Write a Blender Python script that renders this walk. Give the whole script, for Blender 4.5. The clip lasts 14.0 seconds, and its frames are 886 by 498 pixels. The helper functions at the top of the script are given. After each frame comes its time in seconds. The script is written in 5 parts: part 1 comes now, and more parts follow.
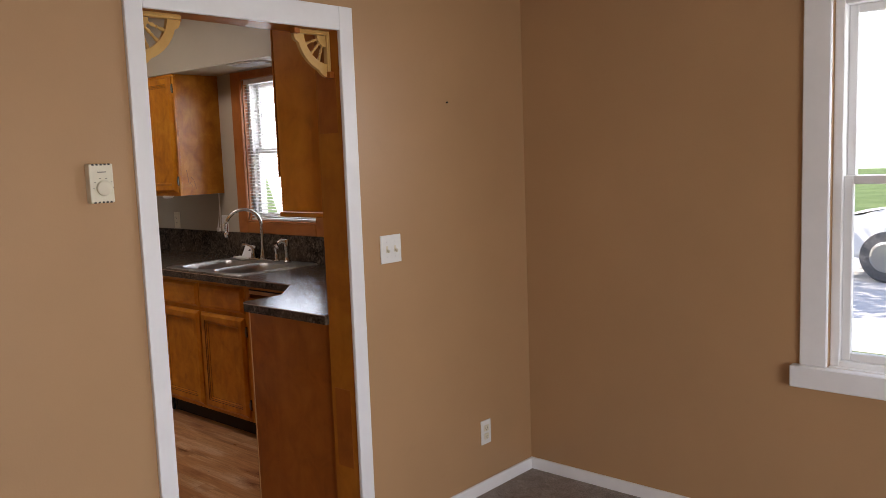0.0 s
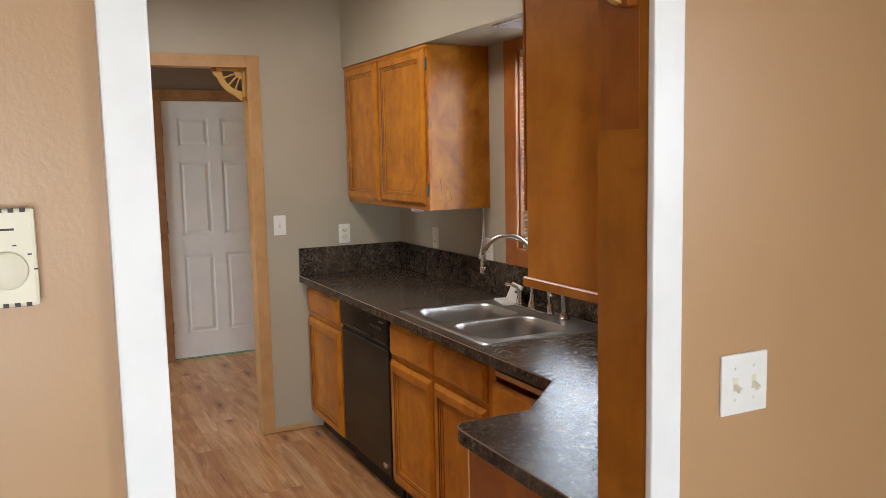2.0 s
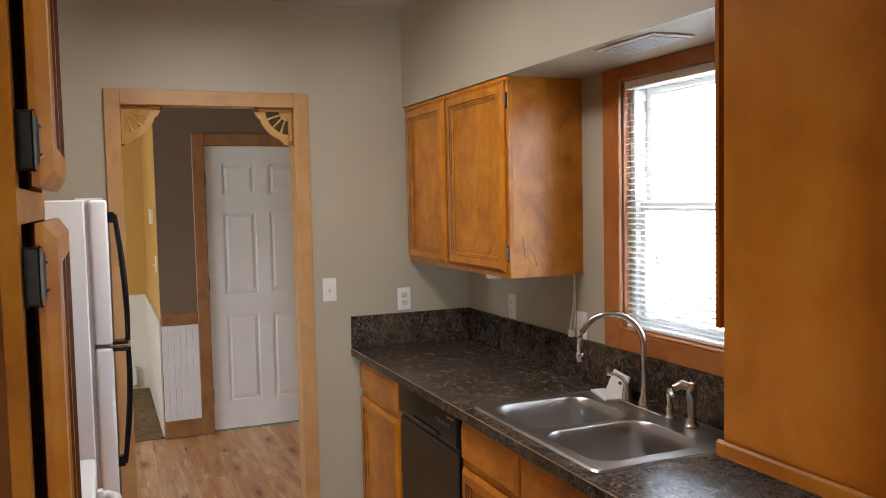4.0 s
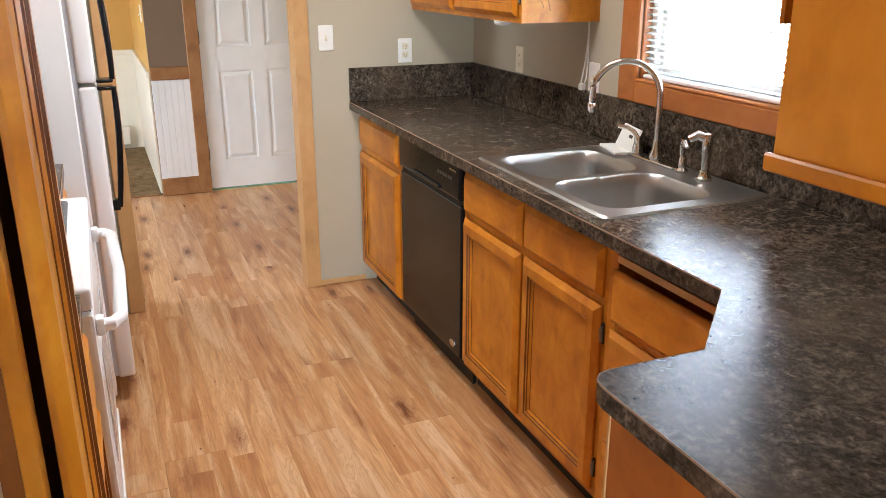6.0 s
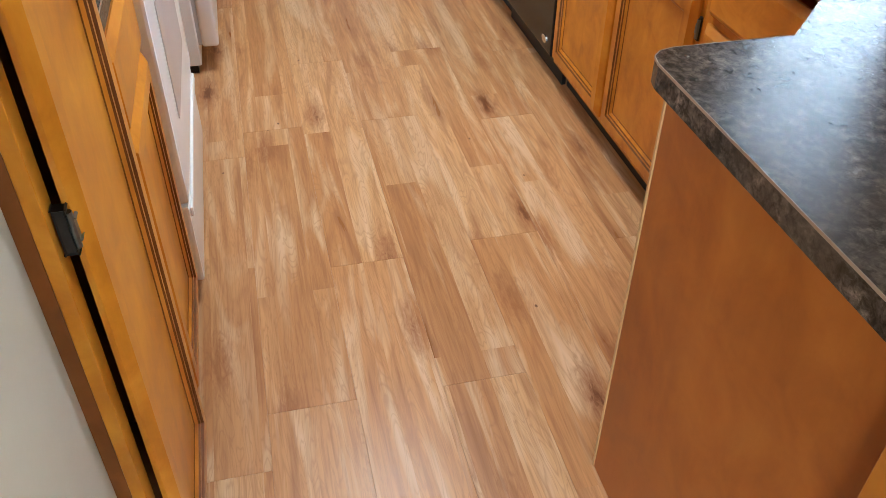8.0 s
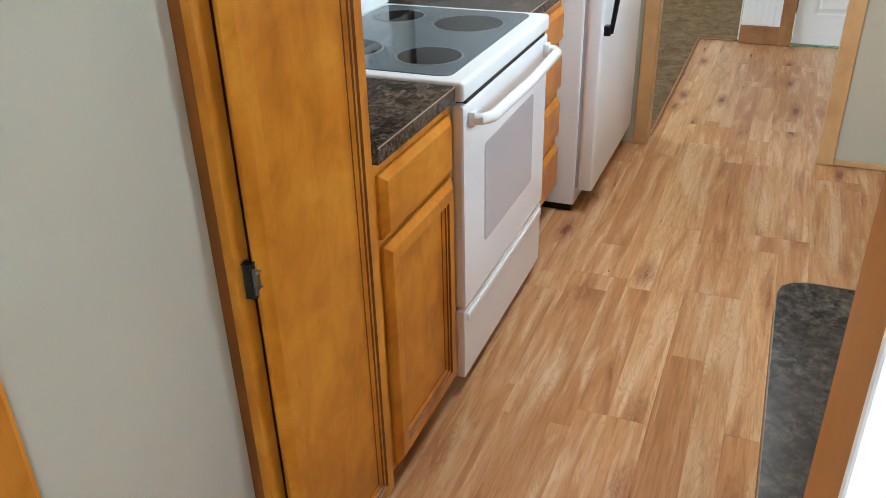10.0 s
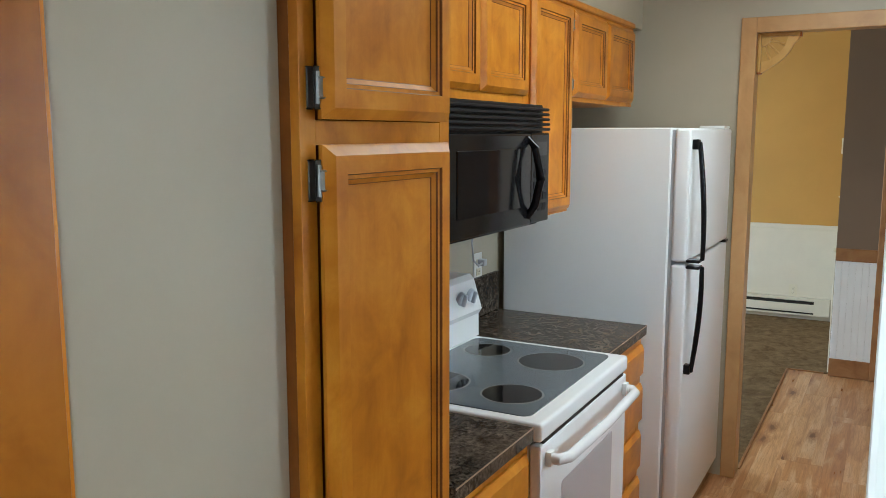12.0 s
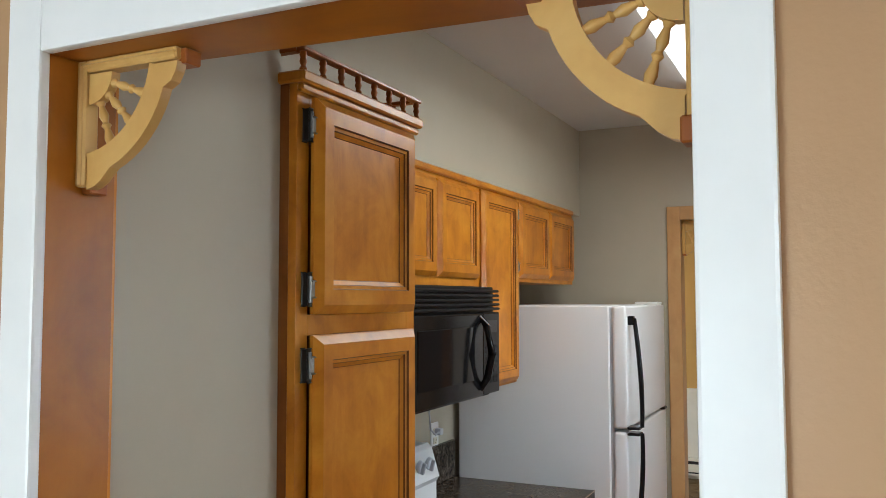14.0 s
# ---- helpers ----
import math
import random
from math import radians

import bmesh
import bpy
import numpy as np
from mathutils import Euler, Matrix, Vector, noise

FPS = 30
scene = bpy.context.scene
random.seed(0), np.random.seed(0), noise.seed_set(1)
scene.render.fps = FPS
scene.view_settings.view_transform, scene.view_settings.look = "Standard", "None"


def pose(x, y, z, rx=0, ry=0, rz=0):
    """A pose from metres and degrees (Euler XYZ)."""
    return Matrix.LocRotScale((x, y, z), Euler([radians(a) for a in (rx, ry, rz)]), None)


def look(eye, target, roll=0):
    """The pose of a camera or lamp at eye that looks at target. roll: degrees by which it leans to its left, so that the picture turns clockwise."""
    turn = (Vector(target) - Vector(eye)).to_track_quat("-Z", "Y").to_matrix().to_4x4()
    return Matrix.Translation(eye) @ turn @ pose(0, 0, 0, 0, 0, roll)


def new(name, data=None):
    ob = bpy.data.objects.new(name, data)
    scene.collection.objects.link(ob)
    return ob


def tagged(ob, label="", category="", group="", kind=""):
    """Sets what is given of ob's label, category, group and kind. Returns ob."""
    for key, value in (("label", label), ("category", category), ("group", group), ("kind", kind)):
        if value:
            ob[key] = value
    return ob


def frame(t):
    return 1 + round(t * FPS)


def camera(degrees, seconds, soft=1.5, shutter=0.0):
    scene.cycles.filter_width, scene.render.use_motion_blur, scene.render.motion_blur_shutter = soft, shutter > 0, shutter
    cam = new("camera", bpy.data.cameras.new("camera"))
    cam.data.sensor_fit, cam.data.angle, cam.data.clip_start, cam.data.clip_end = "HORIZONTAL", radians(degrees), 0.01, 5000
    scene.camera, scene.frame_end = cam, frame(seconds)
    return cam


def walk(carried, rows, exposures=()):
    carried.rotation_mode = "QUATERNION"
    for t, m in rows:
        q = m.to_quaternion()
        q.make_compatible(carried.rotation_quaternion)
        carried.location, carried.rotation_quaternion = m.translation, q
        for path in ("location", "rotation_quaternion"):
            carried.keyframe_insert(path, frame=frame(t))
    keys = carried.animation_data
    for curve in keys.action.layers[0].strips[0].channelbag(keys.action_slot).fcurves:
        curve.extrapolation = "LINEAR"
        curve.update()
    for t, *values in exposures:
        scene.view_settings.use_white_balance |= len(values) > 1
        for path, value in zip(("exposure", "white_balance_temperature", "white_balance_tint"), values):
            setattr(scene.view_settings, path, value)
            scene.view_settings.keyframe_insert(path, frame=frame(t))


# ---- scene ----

cam = camera(56.5, 14.0, soft=0.75)
PATH = [
    (0, (-0.031, -0.029, 1.531), (-1.353, 1.454, 1.305), -2.1),
    (0.5, (-0.339, 0.345, 1.564), (-1.831, 1.658, 1.342), -2.4),
    (1, (-0.628, 0.729, 1.573), (-2.284, 1.828, 1.355), -2.3),
    (1.5, (-0.983, 0.986, 1.561), (-2.72, 1.95, 1.333), -2.1),
    (2, (-1.308, 1.152, 1.593), (-3.089, 2.034, 1.366), -1.2),
    (2.5, (-1.574, 1.287, 1.644), (-3.399, 2.089, 1.489), -1.4),
    (2.7, (-1.668, 1.318, 1.654), (-3.509, 2.092, 1.553), -1.4),
    (4.8, (-2.078, 1.379, 1.624), (-3.923, 2.126, 1.431), -0.8),
    (5, (-2.094, 1.379, 1.605), (-3.925, 2.126, 1.304), -0.3),
    (5.5, (-2.121, 1.4, 1.555), (-3.911, 2.135, 1.047), -0.0),
    (6, (-2.121, 1.398, 1.529), (-3.866, 2.127, 0.878), 0.0),
    (6.5, (-2.124, 1.4, 1.501), (-3.815, 2.133, 0.726), 0.1),
    (7, (-2.132, 1.408, 1.462), (-3.71, 2.118, 0.459), -0.5),
    (7.2, (-2.154, 1.424, 1.436), (-3.676, 2.12, 0.341), -0.7),
    (9.3, (-2.056, 1.842, 1.4), (-3.551, 1.503, 0.116), 1.8),
    (9.5, (-2.03, 1.893, 1.419), (-3.546, 1.434, 0.198), -0.4),
    (10, (-2.034, 2.013, 1.506), (-3.655, 1.335, 0.551), -1.5),
    (10.5, (-2.027, 2.067, 1.558), (-3.685, 1.224, 0.824), -1.4),
    (11, (-2.006, 2.081, 1.593), (-3.667, 1.139, 0.997), -1.2),
    (11.5, (-1.984, 2.084, 1.62), (-3.677, 1.114, 1.179), -0.7),
    (12, (-1.939, 2.082, 1.647), (-3.673, 1.125, 1.369), 0.0),
    (12.5, (-1.875, 2.077, 1.67), (-3.637, 1.14, 1.552), 0.4),
    (13, (-1.803, 2.098, 1.693), (-3.587, 1.194, 1.705), 0.4),
    (13.5, (-1.751, 2.12, 1.702), (-3.552, 1.254, 1.787), 0.2),
    (14, (-1.685, 2.183, 1.696), (-3.487, 1.324, 1.817), -0.1),
]

EXPOSURES = [(0.0, 1.5, 6750, 21), (0.5, 1.85, 6750, 22), (1.0, 2.05, 6650, 17), (1.5, 2.08, 6550, 12), (2.0, 2.25, 6450, 13), (2.5, 2.2, 6400, 15), (5.0, 2.45, 6200, 12),
             (5.5, 2.9, 6150, 12), (6.0, 3.15, 6150, 11), (6.5, 3.25, 6150, 11), (7.0, 3.25, 6050, 9), (9.5, 3.25, 5100, -2), (10.0, 3.0, 5450, -1), (11.0, 2.7, 5550, 0),
             (12.0, 2.45, 5650, -1), (13.0, 2.22, 5850, 4), (14.0, 2.25, 5900, 5)]
walk(cam, [(t, look(eye, target, roll)) for t, eye, target, roll in PATH],
     exposures=EXPOSURES)

# ---------------------------------------------------------------- plan (metres)
XW, XK = -2.40, -2.535          # doorway wall: dining face, kitchen face
OY0, OY1, OZ = 1.286, 2.082, 2.010   # cased opening
XF = -5.935                     # far kitchen wall
YS, YR = 3.155, 0.62             # sink wall, range wall
YD = 3.243                      # dining side wall
CEIL = 2.59

# ---------------------------------------------------------------- light
world = bpy.data.worlds.new("world")
scene.world = world
world.use_nodes = True
wn = world.node_tree
sky = wn.nodes.new("ShaderNodeTexSky")
sky.sky_type = "NISHITA"
sky.sun_disc = False
sky.sun_elevation = radians(42)
sky.sun_rotation = radians(240)
wn.nodes["Background"].inputs[1].default_value = 0.15
wn.links.new(sky.outputs[0], wn.nodes["Background"].inputs[0])


def lamp(name, kind, m, energy, color, **kw):
    d = bpy.data.lights.new(name, kind)
    d.energy, d.color = energy, color
    if kind == "AREA":
        d.shape, d.size, d.size_y = "RECTANGLE", kw["sx"], kw["sy"]
    if kind == "SUN":
        d.angle = kw["angle"]
    ob = new(name, d)
    ob.matrix_world = m
    return ob


lamp("sun", "SUN", pose(0, 0, 8, 48, 0, -60), 5.0, (1.0, 0.95, 0.88), angle=radians(0.6))
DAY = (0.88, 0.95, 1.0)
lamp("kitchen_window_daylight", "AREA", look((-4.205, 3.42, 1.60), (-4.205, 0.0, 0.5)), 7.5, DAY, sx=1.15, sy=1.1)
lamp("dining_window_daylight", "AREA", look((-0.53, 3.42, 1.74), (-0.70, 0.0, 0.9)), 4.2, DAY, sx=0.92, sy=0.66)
# two added fill lamps, set behind invented openings in unseen walls
lamp("dining_rear_fill", "AREA", look((2.76, 0.3, 1.0), (0.2, 1.0, -0.8)), 38, DAY, sx=1.75, sy=1.6)
lamp("back_room_fill", "AREA", look((-7.05, -1.45, 1.5), (-9.3, 0.6, 1.1)), 16, (0.90, 0.95, 1.0), sx=1.5, sy=1.2)
lamp("ceiling_fixture_glow", "AREA", look((-4.56, 1.915, 2.478), (-4.56, 1.915, 0.0)), 3.6, (1.0, 0.975, 0.93), sx=1.1, sy=0.38)

# ---------------------------------------------------------------- materials
def mat(name, rough=0.5, metal=0.0, spec=0.5):
    m = bpy.data.materials.new(name)
    m.use_nodes = True
    b = m.node_tree.nodes["Principled BSDF"]
    b.inputs["Roughness"].default_value = rough
    b.inputs["Metallic"].default_value = metal
    b.inputs["Specular IOR Level"].default_value = spec
    return m, m.node_tree, b


def coords(nt, scale=(1, 1, 1), rnd=True):
    """Object coordinates, shifted at random from object to object, and scaled."""
    tc = nt.nodes.new("ShaderNodeTexCoord")
    mp = nt.nodes.new("ShaderNodeMapping")
    mp.inputs["Scale"].default_value = scale
    nt.links.new(tc.outputs["Object"], mp.inputs["Vector"])
    if rnd:
        oi = nt.nodes.new("ShaderNodeObjectInfo")
        mu = nt.nodes.new("ShaderNodeMath")
        mu.operation = "MULTIPLY"
        mu.inputs[1].default_value = 37.0
        nt.links.new(oi.outputs["Random"], mu.inputs[0])
        nt.links.new(mu.outputs[0], mp.inputs["Location"])
    return mp.outputs[0]


def noise_tex(nt, vec, scale, detail=4.0, rough=0.55, dist=0.0):
    n = nt.nodes.new("ShaderNodeTexNoise")
    for k, v in (("Scale", scale), ("Detail", detail), ("Roughness", rough), ("Distortion", dist)):
        n.inputs[k].default_value = v
    nt.links.new(vec, n.inputs["Vector"])
    return n.outputs["Fac"]


def ramp(nt, fac, stops):
    r = nt.nodes.new("ShaderNodeValToRGB")
    e = r.color_ramp.elements
    while len(e) < len(stops):
        e.new(0.5)
    for el, (p, c) in zip(e, stops):
        el.position, el.color = p, (*c, 1)
    nt.links.new(fac, r.inputs[0])
    return r.outputs[0]


def mix(nt, a, b, fac, mode="MIX"):
    x = nt.nodes.new("ShaderNodeMix")
    x.data_type, x.blend_type = "RGBA", mode
    for sock, v in ((x.inputs[0], fac), (x.inputs[6], a), (x.inputs[7], b)):
        if isinstance(v, (int, float)):
            sock.default_value = v
        elif isinstance(v, tuple):
            sock.default_value = (*v, 1)
        else:
            nt.links.new(v, sock)
    return x.outputs[2]


def bump(nt, b, fac, strength, dist=0.002):
    n = nt.nodes.new("ShaderNodeBump")
    n.inputs["Strength"].default_value, n.inputs["Distance"].default_value = strength, dist
    nt.links.new(fac, n.inputs["Height"])
    nt.links.new(n.outputs[0], b.inputs["Normal"])


def rough_var(nt, b, fac, lo, hi):
    r = nt.nodes.new("ShaderNodeMapRange")
    r.inputs["To Min"].default_value, r.inputs["To Max"].default_value = lo, hi
    nt.links.new(fac, r.inputs["Value"])
    nt.links.new(r.outputs[0], b.inputs["Roughness"])


def scaled(c, k):
    return tuple(min(1.0, v * k) for v in c)


def paint(name, c, rough=0.5, var=0.06, relief=0.12):
    """Rolled wall paint: faint roller stipple and broad, faint unevenness."""
    m, nt, b = mat(name, rough)
    v = coords(nt, rnd=False)
    col = ramp(nt, noise_tex(nt, v, 1.7, 5), [(0.3, scaled(c, 1 - var)), (0.7, scaled(c, 1 + var))])
    scuff = noise_tex(nt, v, 9.0, 6, 0.7)
    col = mix(nt, col, scaled(c, 0.86), ramp(nt, scuff, [(0.62, (0, 0, 0)), (0.8, (0.35, 0.35, 0.35))]))
    nt.links.new(col, b.inputs["Base Color"])
    rough_var(nt, b, scuff, rough - 0.07, rough + 0.1)
    bump(nt, b, noise_tex(nt, v, 130, 3), relief, 0.0015)
    return m


def wood(name, dark, mid, light, axis=2, rough=0.34, streak=1.0, knots=False):
    """Stained, varnished wood: faint grain along the axis, cloudy blotches of stain."""
    m, nt, b = mat(name, rough, 0.0, 0.28)
    s = [16.0, 16.0, 16.0]
    s[axis] = 0.8
    v = coords(nt, tuple(s))
    s2 = [5.0, 5.0, 5.0]
    s2[axis] = 4.2
    v2 = coords(nt, tuple(s2))
    grain = noise_tex(nt, v, 2.0, 6, 0.6, 0.3)
    blotch = noise_tex(nt, v2, 2.0, 8, 0.58, 0.5)
    patch = noise_tex(nt, v2, 0.45, 3, 0.5, 0.5)
    both = nt.nodes.new("ShaderNodeMath")
    both.operation = "MULTIPLY_ADD"
    both.inputs[1].default_value = 0.20
    nt.links.new(grain, both.inputs[0])
    half = nt.nodes.new("ShaderNodeMath")
    half.operation = "MULTIPLY"
    half.inputs[1].default_value = 0.80
    nt.links.new(blotch, half.inputs[0])
    nt.links.new(half.outputs[0], both.inputs[2])
    base = ramp(nt, both.outputs[0], [(0.27, dark), (0.49, mid), (0.72, light)])
    tone = ramp(nt, patch, [(0.3, (0.86, 0.81, 0.74)), (0.52, (1, 1, 1)), (0.75, (1.10, 1.10, 1.08))])
    col = mix(nt, base, tone, streak, "MULTIPLY")
    if knots:
        k = nt.nodes.new("ShaderNodeTexVoronoi")
        k.inputs["Scale"].default_value = 5.0
        nt.links.new(coords(nt, (1, 1, 0.8)), k.inputs["Vector"])
        col = mix(nt, scaled(dark, 0.35), col, ramp(nt, k.outputs["Distance"], [(0.07, (0, 0, 0)), (0.12, (1, 1, 1))]))
    nt.links.new(col, b.inputs["Base Color"])
    rough_var(nt, b, blotch, rough - 0.05, rough + 0.10)
    bump(nt, b, noise_tex(nt, v, 7.0, 4, 0.6), 0.06, 0.0008)
    b.inputs["Coat Weight"].default_value = 0.10
    b.inputs["Coat Roughness"].default_value = 0.22
    return m


def plain(name, c, rough=0.5, metal=0.0, var=0.04, scale=30.0, relief=0.0, spec=0.5):
    m, nt, b = mat(name, rough, metal, spec)
    v = coords(nt)
    n = noise_tex(nt, v, scale, 5, 0.6)
    nt.links.new(ramp(nt, n, [(0.3, scaled(c, 1 - var)), (0.7, scaled(c, 1 + var))]), b.inputs["Base Color"])
    big = noise_tex(nt, v, 5.0, 2, 0.5)
    rough_var(nt, b, big, max(0.02, rough - 0.025), rough + 0.035)
    if relief:
        bump(nt, b, n, relief, 0.002)
    return m


def carpet(name, c, c2):
    m, nt, b = mat(name, 0.95, 0, 0.1)
    v = coords(nt, rnd=False)
    n1, n2 = noise_tex(nt, v, 140, 3, 0.7), noise_tex(nt, v, 11, 4, 0.65, 1.2)
    nt.links.new(mix(nt, ramp(nt, n2, [(0.35, c2), (0.65, c)]), ramp(nt, n1, [(0.3, (0.62, 0.62, 0.62)), (0.7, (1.15, 1.15, 1.15))]), 1.0, "MULTIPLY"), b.inputs["Base Color"])
    bump(nt, b, n1, 0.9, 0.01)
    return m


M_TAN = paint("tan_wall_paint", (0.46, 0.273, 0.134), 0.36, 0.05, 0.25)
M_GREIGE = paint("greige_wall_paint", (0.447, 0.396, 0.296), 0.48)
M_CEIL = paint("ceiling_paint", (0.62, 0.60, 0.57), 0.75, 0.03, 0.3)
M_WHITE = plain("white_gloss_trim", (0.85, 0.845, 0.83), 0.32, var=0.03, scale=8)
M_MUSTARD = paint("mustard_wall_paint", (0.54, 0.305, 0.070), 0.55)
M_CREAM = plain("cream_wainscot_paint", (0.74, 0.68, 0.55), 0.4, var=0.03, scale=6)
M_TAUPE = paint("taupe_wall_paint", (0.19, 0.126, 0.080), 0.55)
M_CAB = wood("stained_maple", (0.30, 0.088, 0.006), (0.50, 0.176, 0.011), (0.66, 0.282, 0.028), 2, 0.30)
M_CABH = wood("stained_maple_level", (0.30, 0.088, 0.006), (0.50, 0.176, 0.011), (0.66, 0.282, 0.028), 0, 0.30)
M_CABY = wood("stained_maple_deep", (0.30, 0.088, 0.006), (0.50, 0.176, 0.011), (0.66, 0.282, 0.028), 1, 0.30)
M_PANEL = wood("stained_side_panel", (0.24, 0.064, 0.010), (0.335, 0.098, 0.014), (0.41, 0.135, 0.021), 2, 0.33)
M_JAMB = wood("stained_jamb", (0.29, 0.090, 0.008), (0.40, 0.138, 0.012), (0.48, 0.178, 0.018), 2, 0.36)
M_JAMBY = wood("stained_jamb_level", (0.29, 0.090, 0.008), (0.40, 0.138, 0.012), (0.48, 0.178, 0.018), 1, 0.36)
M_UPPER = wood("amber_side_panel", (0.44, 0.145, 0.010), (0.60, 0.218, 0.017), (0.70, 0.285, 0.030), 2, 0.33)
# pantry sides: stain darkened further, so the colour carries the shade there
M_PSIDE = wood("shaded_pantry_side", (0.13, 0.036, 0.006), (0.20, 0.060, 0.009), (0.27, 0.088, 0.014), 2, 0.36)
M_GROOVE = wood("dark_groove_wood", (0.10, 0.029, 0.004), (0.155, 0.047, 0.007), (0.22, 0.072, 0.011), 2, 0.40)
M_OAK = wood("light_door_casing", (0.43, 0.235, 0.095), (0.52, 0.30, 0.125), (0.58, 0.35, 0.155), 2, 0.36, 0.6)
M_OAKY = wood("light_door_casing_level", (0.43, 0.235, 0.095), (0.52, 0.30, 0.125), (0.58, 0.35, 0.155), 1, 0.36, 0.6)
M_BRACKET = wood("honey_bracket_wood", (0.52, 0.29, 0.085), (0.62, 0.37, 0.115), (0.68, 0.43, 0.15), 2, 0.32, 0.5)
M_RUSTIC = wood("knotty_casing", (0.22, 0.095, 0.035), (0.33, 0.155, 0.058), (0.40, 0.21, 0.085), 2, 0.5, 1.0, True)
M_RUSTICY = wood("knotty_casing_level", (0.22, 0.095, 0.035), (0.33, 0.155, 0.058), (0.40, 0.21, 0.085), 1, 0.5, 1.0, True)
# near-black: shade of toe spaces, gaps and slots as colour; also scratches
M_DARK = plain("recess_shade_and_scratch", (0.02, 0.015, 0.01), 0.8)
M_WINWOOD = wood("window_casing_wood", (0.30, 0.095, 0.024), (0.40, 0.135, 0.034), (0.46, 0.175, 0.046), 2, 0.32)
M_WINWOODX = wood("window_casing_wood_level", (0.30, 0.095, 0.024), (0.40, 0.135, 0.034), (0.46, 0.175, 0.046), 0, 0.32)
M_ENAMEL = plain("white_enamel", (0.80, 0.80, 0.79), 0.22, var=0.015, scale=4)
M_FRIDGE = plain("pebbled_white_enamel", (0.78, 0.78, 0.77), 0.36, var=0.02, scale=260, relief=0.12)
M_BLACK = plain("black_plastic", (0.008, 0.008, 0.009), 0.16, var=0.05, scale=5, spec=0.20)
M_BLACKMAT = plain("black_matt_plastic", (0.011, 0.011, 0.012), 0.42, var=0.1, spec=0.2)
M_GLASSBLK = plain("smoked_glass", (0.008, 0.008, 0.009), 0.03, var=0.05)
M_STEEL = plain("brushed_steel", (0.42, 0.415, 0.40), 0.34, 1.0, 0.03, 6)
M_CHROME = plain("brushed_nickel", (0.62, 0.60, 0.57), 0.18, 1.0, 0.02)
M_IRON = plain("dark_hinge_metal", (0.035, 0.033, 0.03), 0.32, 0.7, 0.2, 80)
M_PEWTER = plain("worn_pewter", (0.20, 0.20, 0.19), 0.34, 0.9, 0.15, 60)
M_PLASTIC = plain("white_switch_plastic", (0.80, 0.79, 0.75), 0.35, var=0.02)
M_IVORY = plain("ivory_plastic", (0.74, 0.68, 0.52), 0.4, var=0.03)
M_SLOT = plain("outlet_slot", (0.05, 0.045, 0.04), 0.6)
M_CARPET = carpet("grey_brown_carpet", (0.46, 0.40, 0.36), (0.33, 0.285, 0.25))
M_CARPET2 = carpet("brown_patterned_carpet", (0.30, 0.21, 0.11), (0.17, 0.11, 0.055))


def counter_mat():
    m, nt, b = mat("mottled_laminate", 0.28, 0.0, 0.13)
    v = coords(nt, rnd=False)
    a, c, f = noise_tex(nt, v, 26, 8, 0.70, 0.8), noise_tex(nt, v, 85, 5, 0.68, 0.6), noise_tex(nt, v, 5, 4)
    col = ramp(nt, a, [(0.34, (0.020, 0.016, 0.013)), (0.48, (0.060, 0.048, 0.038)), (0.60, (0.105, 0.086, 0.068)), (0.74, (0.23, 0.19, 0.15))])
    col = mix(nt, col, ramp(nt, c, [(0.38, (0.28, 0.26, 0.24)), (0.62, (1.55, 1.48, 1.42))]), 1.0, "MULTIPLY")
    nt.links.new(mix(nt, col, (0.13, 0.09, 0.058), ramp(nt, f, [(0.45, (0, 0, 0)), (0.7, (0.45, 0.45, 0.45))])), b.inputs["Base Color"])
    rough_var(nt, b, a, 0.19, 0.28)
    bump(nt, b, c, 0.07, 0.0008)
    return m


M_COUNTER = counter_mat()
M_EDGE = plain("laminate_seam", (0.30, 0.20, 0.13), 0.5)


